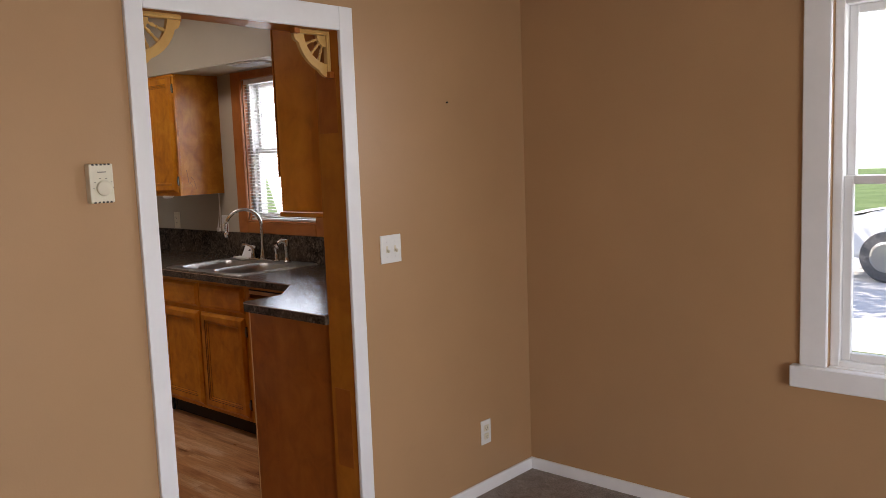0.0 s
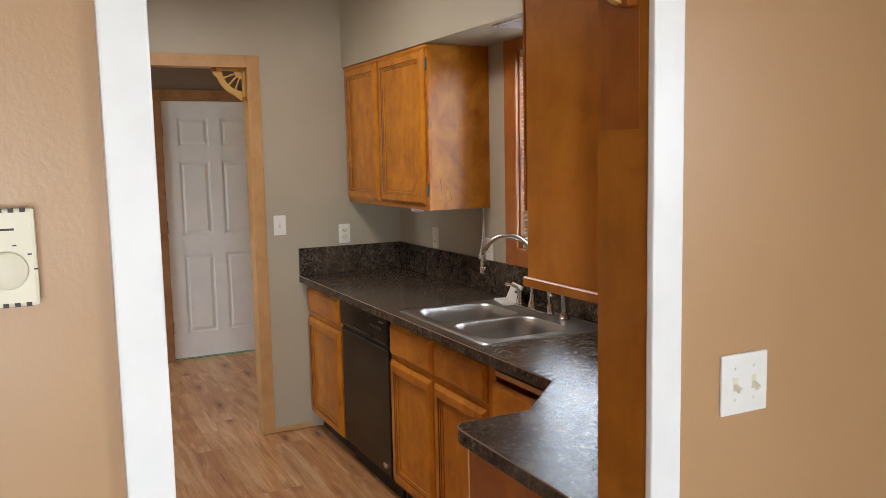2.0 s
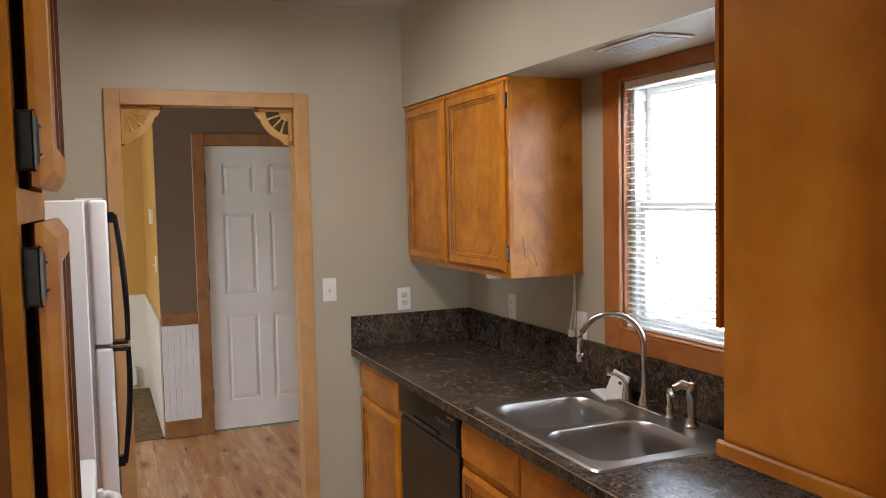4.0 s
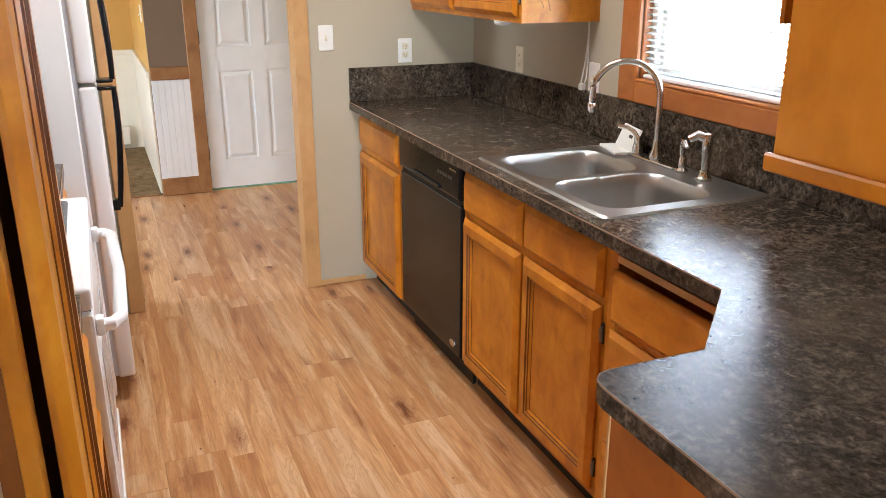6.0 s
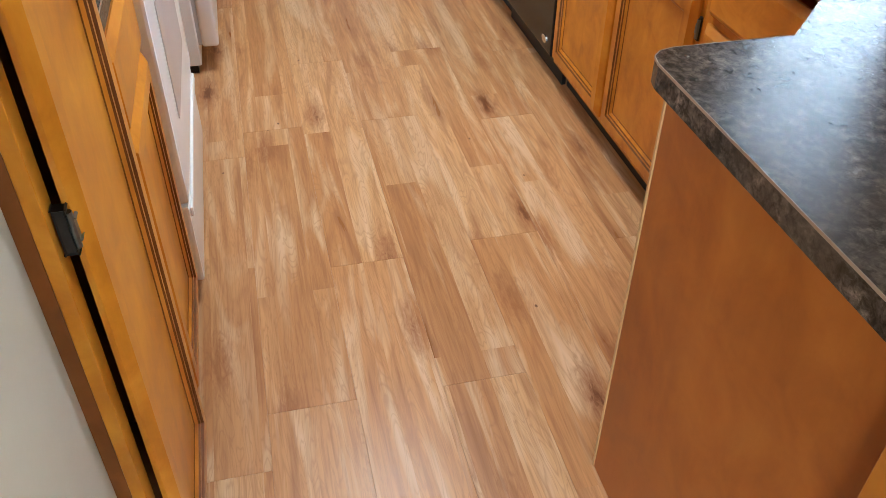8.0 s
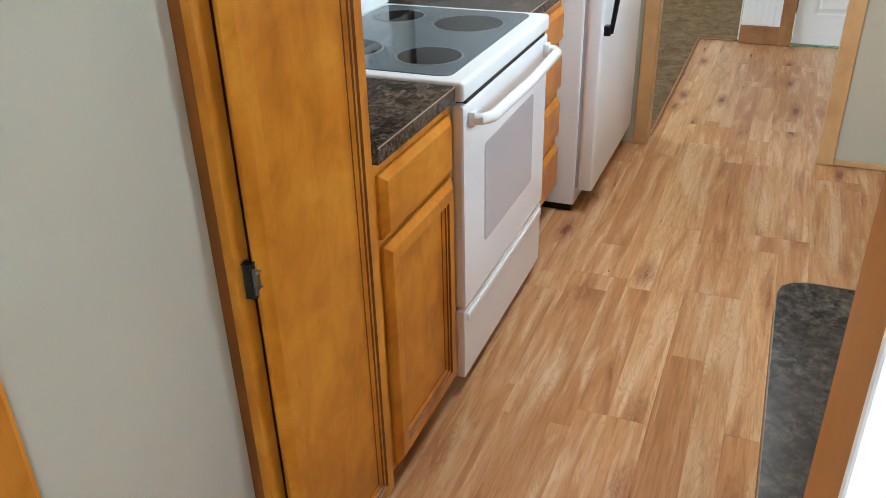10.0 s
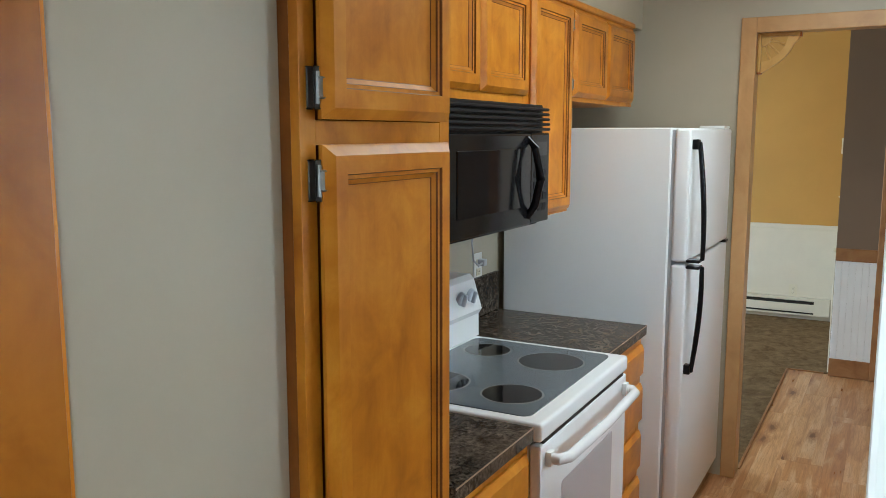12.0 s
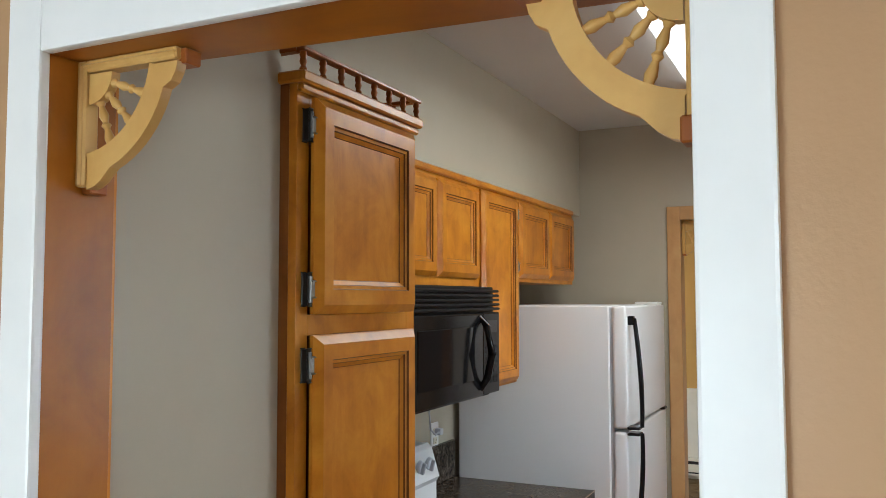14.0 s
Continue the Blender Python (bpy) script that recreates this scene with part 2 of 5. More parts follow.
def plank_mat():
    """Laminate plank printed with three strips: soft long grain, pale streaks, smudged knots and specks."""
    m, nt, b = mat("oak_laminate_plank", 0.30, 0.0, 0.28)
    oi = nt.nodes.new("ShaderNodeObjectInfo")
    bk = nt.nodes.new("ShaderNodeTexBrick")
    bk.offset = 0.43
    for k, v in (("Scale", 1.0), ("Mortar Size", 0.0), ("Brick Width", 1.7), ("Row Height", 0.098), ("Bias", 0.0)):
        bk.inputs[k].default_value = v
    bk.inputs["Color1"].default_value = (0, 0, 0, 1)
    bk.inputs["Color2"].default_value = (1, 1, 1, 1)
    nt.links.new(coords(nt), bk.inputs["Vector"])
    # the strip's own number shifts its grain
    sv = nt.nodes.new("ShaderNodeVectorMath")
    sv.operation = "MULTIPLY_ADD"
    sv.inputs[1].default_value = (11.0, 7.0, 5.0)
    nt.links.new(bk.outputs["Color"], sv.inputs[0])
    nt.links.new(coords(nt), sv.inputs[2])

    def stretch(x, y):
        mp = nt.nodes.new("ShaderNodeMapping")
        mp.inputs["Scale"].default_value = (x, y, 1.0)
        nt.links.new(sv.outputs[0], mp.inputs["Vector"])
        return mp.outputs[0]
    fine = noise_tex(nt, stretch(2.0, 42.0), 2.6, 6, 0.6, 0.5)
    soft = noise_tex(nt, stretch(0.7, 6.0), 2.2, 4, 0.5, 1.2)
    figure = noise_tex(nt, stretch(1.6, 14.0), 1.3, 2, 0.4, 2.2)
    col = ramp(nt, bk.outputs["Color"], [(0.0, (0.495, 0.236, 0.090)), (0.35, (0.567, 0.293, 0.122)), (0.7, (0.612, 0.338, 0.151)), (1.0, (0.657, 0.392, 0.191))])
    col = mix(nt, col, ramp(nt, fine, [(0.31, (0.77, 0.70, 0.63)), (0.51, (1, 1, 1)), (0.70, (1.10, 1.12, 1.13))]), 1.0, "MULTIPLY")
    col = mix(nt, col, (0.774, 0.567, 0.360), ramp(nt, soft, [(0.50, (0, 0, 0)), (0.70, (0.75, 0.75, 0.75))]))
    col = mix(nt, col, (0.324, 0.131, 0.050), ramp(nt, soft, [(0.28, (0.75, 0.75, 0.75)), (0.44, (0, 0, 0))]))
    wave = nt.nodes.new("ShaderNodeMath")
    wave.operation = "PINGPONG"
    wave.inputs[1].default_value = 0.055
    nt.links.new(figure, wave.inputs[0])
    col = mix(nt, (0.38, 0.175, 0.082), col, ramp(nt, wave.outputs[0], [(0.0, (0.62, 0.62, 0.62)), (0.024, (1, 1, 1))]))

    def spots(scale, shape, wob, lo, hi, c, least, share):
        """Dark marks in a share of the cells; their outline is frayed along the grain."""
        k = nt.nodes.new("ShaderNodeTexVoronoi")
        k.inputs["Scale"].default_value = scale
        nt.links.new(coords(nt, shape), k.inputs["Vector"])
        add = nt.nodes.new("ShaderNodeMath")
        add.operation = "MULTIPLY_ADD"
        add.inputs[1].default_value = wob
        nt.links.new(noise_tex(nt, coords(nt, (9.0, 34.0, 1.0)), 2.2, 5, 0.65, 0.9), add.inputs[0])
        nt.links.new(k.outputs["Distance"], add.inputs[2])
        sep = nt.nodes.new("ShaderNodeSeparateColor")
        nt.links.new(k.outputs["Color"], sep.inputs[0])
        skip = nt.nodes.new("ShaderNodeMath")
        skip.operation = "GREATER_THAN"
        skip.inputs[1].default_value = share
        nt.links.new(sep.outputs[0], skip.inputs[0])
        top = nt.nodes.new("ShaderNodeMath")
        top.operation = "MAXIMUM"
        nt.links.new(ramp(nt, add.outputs[0], [(lo, (least, least, least)), (hi, (1, 1, 1))]), top.inputs[0])
        nt.links.new(skip.outputs[0], top.inputs[1])
        return mix(nt, c, col, top.outputs[0])
    col = spots(3.2, (0.75, 2.6, 1.0), 0.50, 0.36, 0.62, (0.30, 0.110, 0.040), 0.20, 0.70)
    col = spots(3.2, (0.75, 2.6, 1.0), 0.28, 0.215, 0.29, (0.15, 0.052, 0.018), 0.12, 0.70)
    col = spots(9.0, (0.8, 1.3, 1.0), 0.04, 0.050, 0.075, (0.12, 0.05, 0.025), 0.15, 0.55)
    tone = ramp(nt, oi.outputs["Random"], [(0.0, (0.92, 0.89, 0.87)), (0.5, (1, 1, 1)), (1.0, (1.06, 1.06, 1.06))])
    nt.links.new(mix(nt, col, tone, 1.0, "MULTIPLY"), b.inputs["Base Color"])
    rough_var(nt, b, soft, 0.24, 0.36)
    bump(nt, b, fine, 0.05, 0.0006)
    return m


M_PLANK = plank_mat()


def glass_mat():
    m, nt, b = mat("window_glass", 0.02)
    b.inputs["Transmission Weight"].default_value = 1.0
    b.inputs["IOR"].default_value = 1.02
    b.inputs["Base Color"].default_value = (0.97, 0.98, 0.98, 1)
    return m


M_GLASS = glass_mat()


def glow_mat(name, c, strength):
    m, nt, b = mat(name, 0.5)
    b.inputs["Base Color"].default_value = (0.8, 0.8, 0.78, 1)
    b.inputs["Emission Color"].default_value = (*c, 1)
    b.inputs["Emission Strength"].default_value = strength
    return m


M_DIFFUSER = glow_mat("lit_diffuser", (1.0, 0.97, 0.92), 0.4)


# ---------------------------------------------------------------- mesh helpers
def box(bm, x0, y0, z0, x1, y1, z1, bev=0.0, seg=1):
    g = bmesh.ops.create_cube(bm, size=1.0)["verts"]
    for v in g:
        v.co = Vector(((x0 + x1) / 2 + v.co.x * (x1 - x0), (y0 + y1) / 2 + v.co.y * (y1 - y0), (z0 + z1) / 2 + v.co.z * (z1 - z0)))
    if bev > 0:
        edges = list({e for v in g for e in v.link_edges})
        bmesh.ops.bevel(bm, geom=edges, offset=bev, segments=seg, affect="EDGES", profile=0.6)


def lathe(bm, profile, axis_m=None, n=16):
    """Turn a profile of (radius, height) round z, then place it by axis_m."""
    axis_m = axis_m or Matrix()
    rings = []
    for r, h in profile:
        rings.append([bm.verts.new(axis_m @ Vector((r * math.cos(2 * math.pi * i / n), r * math.sin(2 * math.pi * i / n), h))) for i in range(n)])
    for a, b in zip(rings, rings[1:]):
        for i in range(n):
            bm.faces.new((a[i], a[(i + 1) % n], b[(i + 1) % n], b[i]))
    bm.faces.new(rings[0][::-1])
    bm.faces.new(rings[-1])


def prism(bm, pts, h0, h1, m=None):
    """A flat outline (x, y), extruded from h0 to h1 along z, then placed by m."""
    m = m or Matrix()
    a = [bm.verts.new(m @ Vector((x, y, h0))) for x, y in pts]
    b = [bm.verts.new(m @ Vector((x, y, h1))) for x, y in pts]
    n = len(pts)
    bm.faces.new(a[::-1])
    bm.faces.new(b)
    for i in range(n):
        bm.faces.new((a[i], a[(i + 1) % n], b[(i + 1) % n], b[i]))


def tube(bm, pts, r, n=10):
    """A round tube along points; r is one radius or one for each point."""
    pts = [Vector(p) for p in pts]
    rings = []
    up = Vector((0.13, 0.29, 0.95)).normalized()
    for i, p in enumerate(pts):
        d = (pts[min(i + 1, len(pts) - 1)] - pts[max(i - 1, 0)]).normalized()
        s = d.cross(up)
        if s.length < 0.05:
            s = d.cross(Vector((1, 0, 0)))
        s.normalize()
        u = s.cross(d)
        rr = r[i] if isinstance(r, (list, tuple)) else r
        rings.append([bm.verts.new(p + rr * (math.cos(2 * math.pi * k / n) * s + math.sin(2 * math.pi * k / n) * u)) for k in range(n)])
    for a, b in zip(rings, rings[1:]):
        for k in range(n):
            bm.faces.new((a[k], a[(k + 1) % n], b[(k + 1) % n], b[k]))
    bm.faces.new(rings[0][::-1])
    bm.faces.new(rings[-1])


def part(name, build, material, parent=None, m=None, smooth=False, label=""):
    """One mesh object, shaped by build(bm), with its material."""
    bm = bmesh.new()
    build(bm)
    bmesh.ops.recalc_face_normals(bm, faces=bm.faces)
    if smooth:
        for f in bm.faces:
            f.smooth = True
        for e in bm.edges:
            if len(e.link_faces) == 2 and e.calc_face_angle(0) > radians(38):
                e.smooth = False
    me = bpy.data.meshes.new(name)
    bm.to_mesh(me)
    bm.free()
    me.materials.append(material)
    ob = new(name, me)
    if m is not None:
        ob.matrix_basis = m
    if parent is not None:
        ob.parent = parent
    if label:
        tagged(ob, label)
    return ob


def boxes(name, material, items, parent=None, m=None, bev=0.0, label="", seg=1):
    return part(name, lambda bm: [box(bm, *i, bev=bev, seg=seg) for i in items], material, parent, m, False, label)


def thing(name, label, category, at=(0, 0, 0), rz=0.0, group=""):
    e = new(name)
    e.empty_display_size = 0.1
    e.matrix_basis = pose(*at, 0, 0, rz)
    return tagged(e, label, category, group)


def structure(ob, label="", category=""):
    return tagged(ob, label, category, kind="structure")


def frame_panel(w, h, rings):
    """A slab with concentric steps on its front: rings of (inset, distance out from the back). Front faces -y; back at y = 0."""
    def build(bm):
        loops = []
        for inset, d in [(0.0, 0.0)] + rings:
            loops.append([bm.verts.new(p) for p in ((inset, -d, inset), (w - inset, -d, inset), (w - inset, -d, h - inset), (inset, -d, h - inset))])
        bm.faces.new(loops[0])
        for a, b in zip(loops, loops[1:]):
            for i in range(4):
                bm.faces.new((a[i], a[(i + 1) % 4], b[(i + 1) % 4], b[i]))
        bm.faces.new(loops[-1])
    return build


DOOR = [(0.0, 0.007), (0.003, 0.0095), (0.017, 0.020), (0.046, 0.0205), (0.048, 0.0155), (0.054, 0.0150), (0.0555, 0.0115), (0.063, 0.0065), (0.0645, 0.0045)]
DRAWER = [(0.0, 0.007), (0.003, 0.0095), (0.016, 0.020)]


def hinge(parent, x, z, side):
    """A dark overlay hinge let into the gap beside a door's edge; side -1 or 1 is where it sits."""
    def build(bm):
        box(bm, x + side * 0.001, -0.004, z - 0.030, x + side * 0.012, 0.010, z + 0.030, 0.002)
        tube(bm, [(x + side * 0.007, -0.005, z - 0.024), (x + side * 0.007, -0.005, z + 0.024)], 0.0045, 8)
        box(bm, x - side * 0.002, -0.009, z - 0.014, x + side * 0.006, 0.0, z + 0.014, 0.003)
    h = part("hinge", build, M_IRON, parent, smooth=True, label="dark metal hinge with a bright barrel")
    h.data.materials.append(M_PEWTER)
    for f in h.data.polygons:
        f.material_index = 1 if f.center.y < -0.0042 and abs(f.center.z - z) < 0.02 else 0
    return h


def cab_door(parent, x, y, z, w, h, hinges="", material=None, off=0.0015):
    d = part("door", frame_panel(w, h, DOOR), material or M_CAB, parent, pose(x, y - off, z))
    d.data.materials.append(M_GROOVE)
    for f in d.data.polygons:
        # darker wood on the steps of the inner moulding
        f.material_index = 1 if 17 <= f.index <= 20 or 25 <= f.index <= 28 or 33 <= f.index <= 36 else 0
    for hz in ((0.046, h - 0.054) if h < 0.5 or h > 1.2 else (0.075, h - 0.075)) + ((0.794,) if h > 1.2 else ()) if hinges else ():
        hinge(d, 0.0 if hinges == "l" else w, hz, -1 if hinges == "l" else 1)
    return d


def drawer_front(parent, x, y, z, w, h):
    return part("drawer_front", frame_panel(w, h, DRAWER), M_CABH, parent, pose(x, y, z))


def carcass(parent, w, d, z0, z1, rails=(), stiles=(), side=None, st=0.038, top=True):
    """A hollow cabinet box with a face frame; its front at y = 0, its back at y = d."""
    t = 0.018
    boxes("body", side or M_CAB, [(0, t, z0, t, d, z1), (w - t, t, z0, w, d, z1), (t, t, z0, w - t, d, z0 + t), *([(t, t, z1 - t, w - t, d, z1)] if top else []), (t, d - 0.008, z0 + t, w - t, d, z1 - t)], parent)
    fr = [(0, 0, z0, st, t, z1), (w - st, 0, z0, w, t, z1), (st, 0, z1 - st, w - st, t, z1), (st, 0, z0, w - st, t, z0 + st)]
    fr += [(st, 0, r - st / 2, w - st, t, r + st / 2) for r in rails] + [(s - st / 2, 0.0005, z0 + st, s + st / 2, t, z1 - st) for s in stiles]
    boxes("face_frame", M_CAB, fr, parent, bev=0.0008)

# ---------------------------------------------------------------- setting: dining room
FD = -0.052                      # dining carpet, a shallow step below the planks


def wall(name, material, items, label):
    return structure(boxes(name, material, items), label, "wall")


structure(boxes("floor_carpet", M_CARPET, [(XW - 0.019, -2.3, -0.12, 2.6, YD, FD)]), "grey-brown cut-pile carpet of the dining room", "carpet")
XM = -2.47
wall("wall_west", M_TAN, [(XM, -2.3, FD, XW, OY0 - 0.02, CEIL), (XM, OY1 + 0.02, FD, XW, YD, CEIL), (XM, OY0 - 0.02, OZ + 0.02, XW, OY1 + 0.02, CEIL)], "tan painted wall with a cased opening")
WX0, WX1, WZ0, WZ1 = -0.995, -0.065, 0.67, 2.06
wall("wall_north", M_TAN, [(XM, YD, FD, WX0, YD + 0.14, CEIL), (WX1, YD, FD, 2.72, YD + 0.14, CEIL), (WX0, YD, FD, WX1, YD + 0.14, WZ0), (WX0, YD, WZ1, WX1, YD + 0.14, CEIL)], "tan painted wall with a white window")
wall("wall_south", M_TAN, [(XM, -2.42, FD, 2.72, -2.3, CEIL)], "plain tan painted wall")
# the gap in this unseen wall is added to admit the rear fill
wall("wall_east", M_TAN, [(2.6, -2.3, FD, 2.72, -0.6, CEIL), (2.6, 1.2, FD, 2.72, YD, CEIL), (2.6, -0.6, 2.08, 2.72, 1.2, CEIL)], "plain tan painted wall with an added light opening")
structure(boxes("ceiling", M_CEIL, [(XM, -2.42, CEIL, 2.72, YD + 0.14, CEIL + 0.08)]), "off-white flat painted ceiling", "ceiling")


def base_run(name, material, items, label):
    return structure(boxes(name, material, items, bev=0.004), label, "baseboard")


base_run("baseboard_dining", M_WHITE, [(XW, OY1 + 0.07, FD - 0.002, XW + 0.013, YD - 0.013, 0.006), (XW, YD - 0.013, FD - 0.002, 2.6, YD, 0.006), (XW, -2.3, FD - 0.002, XW + 0.013, OY0 - 0.07, 0.006)], "narrow white painted baseboard")

# white casing round the opening, stained jamb inside it
CW, CH = 0.062, 0.084
structure(boxes("trim_opening", M_WHITE, [(XW, OY0 - CW + 0.009, FD, XW + 0.017, OY0 + 0.006, OZ + CH), (XW, OY1 - 0.004, FD, XW + 0.017, OY1 + CW, OZ + CH), (XW, OY0 + 0.006, OZ - 0.004, XW + 0.017, OY1 - 0.004, OZ + CH)], bev=0.004, seg=2), "white glossy painted door casing", "casing")
XJL, XJR = -2.512, -2.541
jamb = structure(boxes("jamb_opening", M_JAMB, [(XJL, OY0 - 0.02, 0.0, XW + 0.004, OY0, OZ), (XJR, OY1, 0.0, XW + 0.004, OY1 + 0.02, OZ)], bev=0.001), "reddish-brown stained wooden door jamb", "jamb")
part("head", lambda bm: prism(bm, [(XW + 0.004, OY0 - 0.02), (XW + 0.004, OY1 + 0.02), (XJR - 0.006, OY1 + 0.02), (XJL + 0.010, OY0 - 0.02)], OZ, OZ + 0.02), M_JAMBY, jamb)
boxes("edge_board", M_UPPER, [(XJL - 0.005, OY0 - 0.018, 0.0, XJL - 0.0005, OY0 - 0.0015, OZ)], jamb, label="paler edge board")
boxes("patch", M_PANEL, [(-2.530, OY1 - 0.0012, 1.63, -2.425, OY1 + 0.002, 1.86), (-2.52, OY1 - 0.0012, 0.30, -2.43, OY1 + 0.002, 0.62)], jamb, label="darker inlaid jamb patch")


def sash_window(name, label, x0, x1, z0, z1, y, zm, frame_w, sash_w):
    """A white double-hung window in an opening of a wall that faces -y, with its glass."""
    e = structure(new(name), label, "window")
    f = frame_w
    boxes("frame", M_WHITE, [(x0, y, z0, x0 + f, y + 0.09, z1), (x1 - f, y, z0, x1, y + 0.09, z1), (x0 + f, y, z1 - f, x1 - f, y + 0.09, z1), (x0 + f, y, z0, x1 - f, y + 0.09, z0 + f * 0.7)], e, bev=0.003)
    s, a, b = sash_w, x0 + f, x1 - f

    def sash(lo, hi, yy):
        boxes("sash", M_WHITE, [(a, yy, lo, a + s, yy + 0.028, hi), (b - s, yy, lo, b, yy + 0.028, hi), (a + s, yy, hi - s, b - s, yy + 0.028, hi), (a + s, yy, lo, b - s, yy + 0.028, lo + s)], e, bev=0.003)
        g = boxes("pane", M_GLASS, [(a + s, yy + 0.010, lo + s, b - s, yy + 0.015, hi - s)], e)
        g.visible_shadow = False
    sash(z0 + f * 0.7, zm + 0.016, y + 0.022)
    sash(zm - 0.016, z1 - f, y + 0.052)
    return e


sash_window("window_1", "white double-hung dining room window", WX0, WX1, WZ0, WZ1, YD + 0.02, 1.385, 0.035, 0.032)
structure(boxes("trim_window_dining", M_WHITE, [(WX0 - 0.10, YD - 0.02, WZ0, WX0, YD, WZ1 + 0.10), (WX1, YD - 0.02, WZ0, WX1 + 0.10, YD, WZ1 + 0.10), (WX0, YD - 0.02, WZ1, WX1, YD, WZ1 + 0.10), (WX0 - 0.13, YD - 0.045, WZ0 - 0.085, WX1 + 0.14, YD, WZ0), (WX0, YD, WZ0 - 0.02, WX1, YD + 0.02, WZ0 + 0.004)], bev=0.004), "white painted window casing and sill", "casing")

# ---------------------------------------------------------------- setting: kitchen
wall("wall_kitchen_east", M_GREIGE, [(XK, OY1 + 0.02, 0, XM - 0.001, YS, CEIL), (XK, OY0 - 0.02, OZ + 0.02, XM - 0.001, OY1 + 0.02, CEIL)], "greige painted kitchen wall above the opening")
XP = -2.913
YP = 1.254
wall("wall_pantry", M_GREIGE, [(XP, 0.5, 0, XM - 0.001, OY0 - 0.0205 - 0.02, CEIL), (XP, OY0 - 0.0205, 0, XJL - 0.014, YP, CEIL)], "greige painted wall beside the pantry")
wall("wall_range", M_GREIGE, [(XF - 0.12, YR - 0.12, 0, XP, YR, CEIL), (XF, YR, 2.135, XP, 0.962, CEIL)], "greige painted wall with a soffit over the cabinets")
KX0, KX1, KZ0, KZ1 = -4.548, -3.862, 1.150, 2.056
wall("wall_sink", M_GREIGE, [(XF - 0.12, YS, 0, KX0, YS + 0.14, CEIL), (KX1, YS, 0, XM, YS + 0.14, CEIL), (KX0, YS, 0, KX1, YS + 0.14, KZ0), (KX0, YS, KZ1, KX1, YS + 0.14, CEIL), (XF, 2.808, 2.106, XK, YS, CEIL)], "greige painted wall with a soffit and window")
DY0, DY1, DZ = 1.479, 2.258, 2.095
XB = XF - 0.115
wall("wall_far", M_GREIGE, [(XB + 0.05, YR, 0, XF, DY0 - 0.018, CEIL), (XB + 0.05, DY1 + 0.018, 0, XF, YS, CEIL), (XB + 0.05, DY0 - 0.018, DZ + 0.018, XF, DY1 + 0.018, CEIL)], "greige painted wall with a doorway")
structure(boxes("ceiling_kitchen", M_CEIL, [(XB, YR - 0.12, CEIL, XM - 0.001, YS + 0.14, CEIL + 0.08)]), "off-white flat painted kitchen ceiling", "ceiling")
# doorway casing, light wood
dcas = structure(boxes("trim_doorway", M_OAK, [(XF, DY0 - 0.062, 0.002, XF + 0.016, DY0 + 0.004, DZ + 0.064), (XF, DY1 - 0.004, 0.002, XF + 0.016, DY1 + 0.066, DZ + 0.064)], bev=0.003, seg=2), "light honey wooden doorway casing", "casing")
boxes("head_casing", M_OAKY, [(XF, DY0 + 0.004, DZ - 0.004, XF + 0.016, DY1 - 0.004, DZ + 0.064)], dcas, bev=0.003, seg=2)
boxes("jamb", M_OAK, [(XB, DY0 - 0.018, 0.0, XF + 0.002, DY0, DZ), (XB, DY1, 0.0, XF + 0.002, DY1 + 0.018, DZ)], dcas, bev=0.001)
boxes("head_jamb", M_OAKY, [(XB, DY0 - 0.018, DZ, XF + 0.002, DY1 + 0.018, DZ + 0.018)], dcas)
base_run("baseboard_kitchen", M_OAKY, [(XF, DY1 + 0.066, 0.002, XF + 0.010, 2.56, 0.030)], "thin wooden base shoe")

# kitchen window, stained casing
kw = sash_window("window_2", "white double-hung window over the sink", KX0, KX1, KZ0, KZ1, YS + 0.035, 1.60, 0.028, 0.028)
kc = structure(boxes("trim_window_kitchen", M_WINWOOD, [(KX0 - 0.10, YS - 0.02, KZ0 - 0.077, KX0, YS, 2.106), (KX1, YS - 0.02, KZ0 - 0.077, KX1 + 0.10, YS, 2.106), (KX0 - 0.012, YS, KZ0, KX0 + 0.004, YS + 0.035, KZ1), (KX1 - 0.004, YS, KZ0, KX1 + 0.012, YS + 0.035, KZ1)], bev=0.004), "reddish stained wooden window casing", "casing")
boxes("rail", M_WINWOODX, [(KX0, YS - 0.02, KZ1, KX1, YS, 2.106), (KX0, YS - 0.02, KZ0 - 0.077, KX1, YS, KZ0 - 0.004), (KX0, YS - 0.02, KZ0 - 0.004, KX1, YS + 0.04, KZ0 + 0.006)], kc, bev=0.004)

# ---------------------------------------------------------------- setting: hall and back room
XH = -8.02
HY = 1.745
wall("wall_hall_back", M_TAUPE, [(XB, -1.3, 0, XB + 0.049, DY0 - 0.018, CEIL), (XB, DY1 + 0.018, 0, XB + 0.049, 3.3, CEIL), (XB, DY0 - 0.018, DZ + 0.018, XB + 0.049, DY1 + 0.018, CEIL)], "taupe painted hall wall")
FY0, FY1, FZ = 2.078, 2.870, 2.052
wall("wall_hall", M_TAUPE, [(XH - 0.05, HY, 0, XH, FY0, CEIL), (XH - 0.05, FY1, 0, XH, 3.3, CEIL), (XH - 0.05, FY0, FZ, XH, FY1, CEIL)], "taupe painted wall with a white door")
XE = -9.80
wall("wall_mustard", M_MUSTARD, [(XE - 0.1, -1.3, 0, XE, 3.3, CEIL), (XE, HY, 0, XH - 0.051, HY + 0.05, CEIL), (XH - 0.0505, HY + 0.0, 0, XH - 0.0500, HY + 0.01, CEIL)], "mustard yellow painted wall above wainscot")
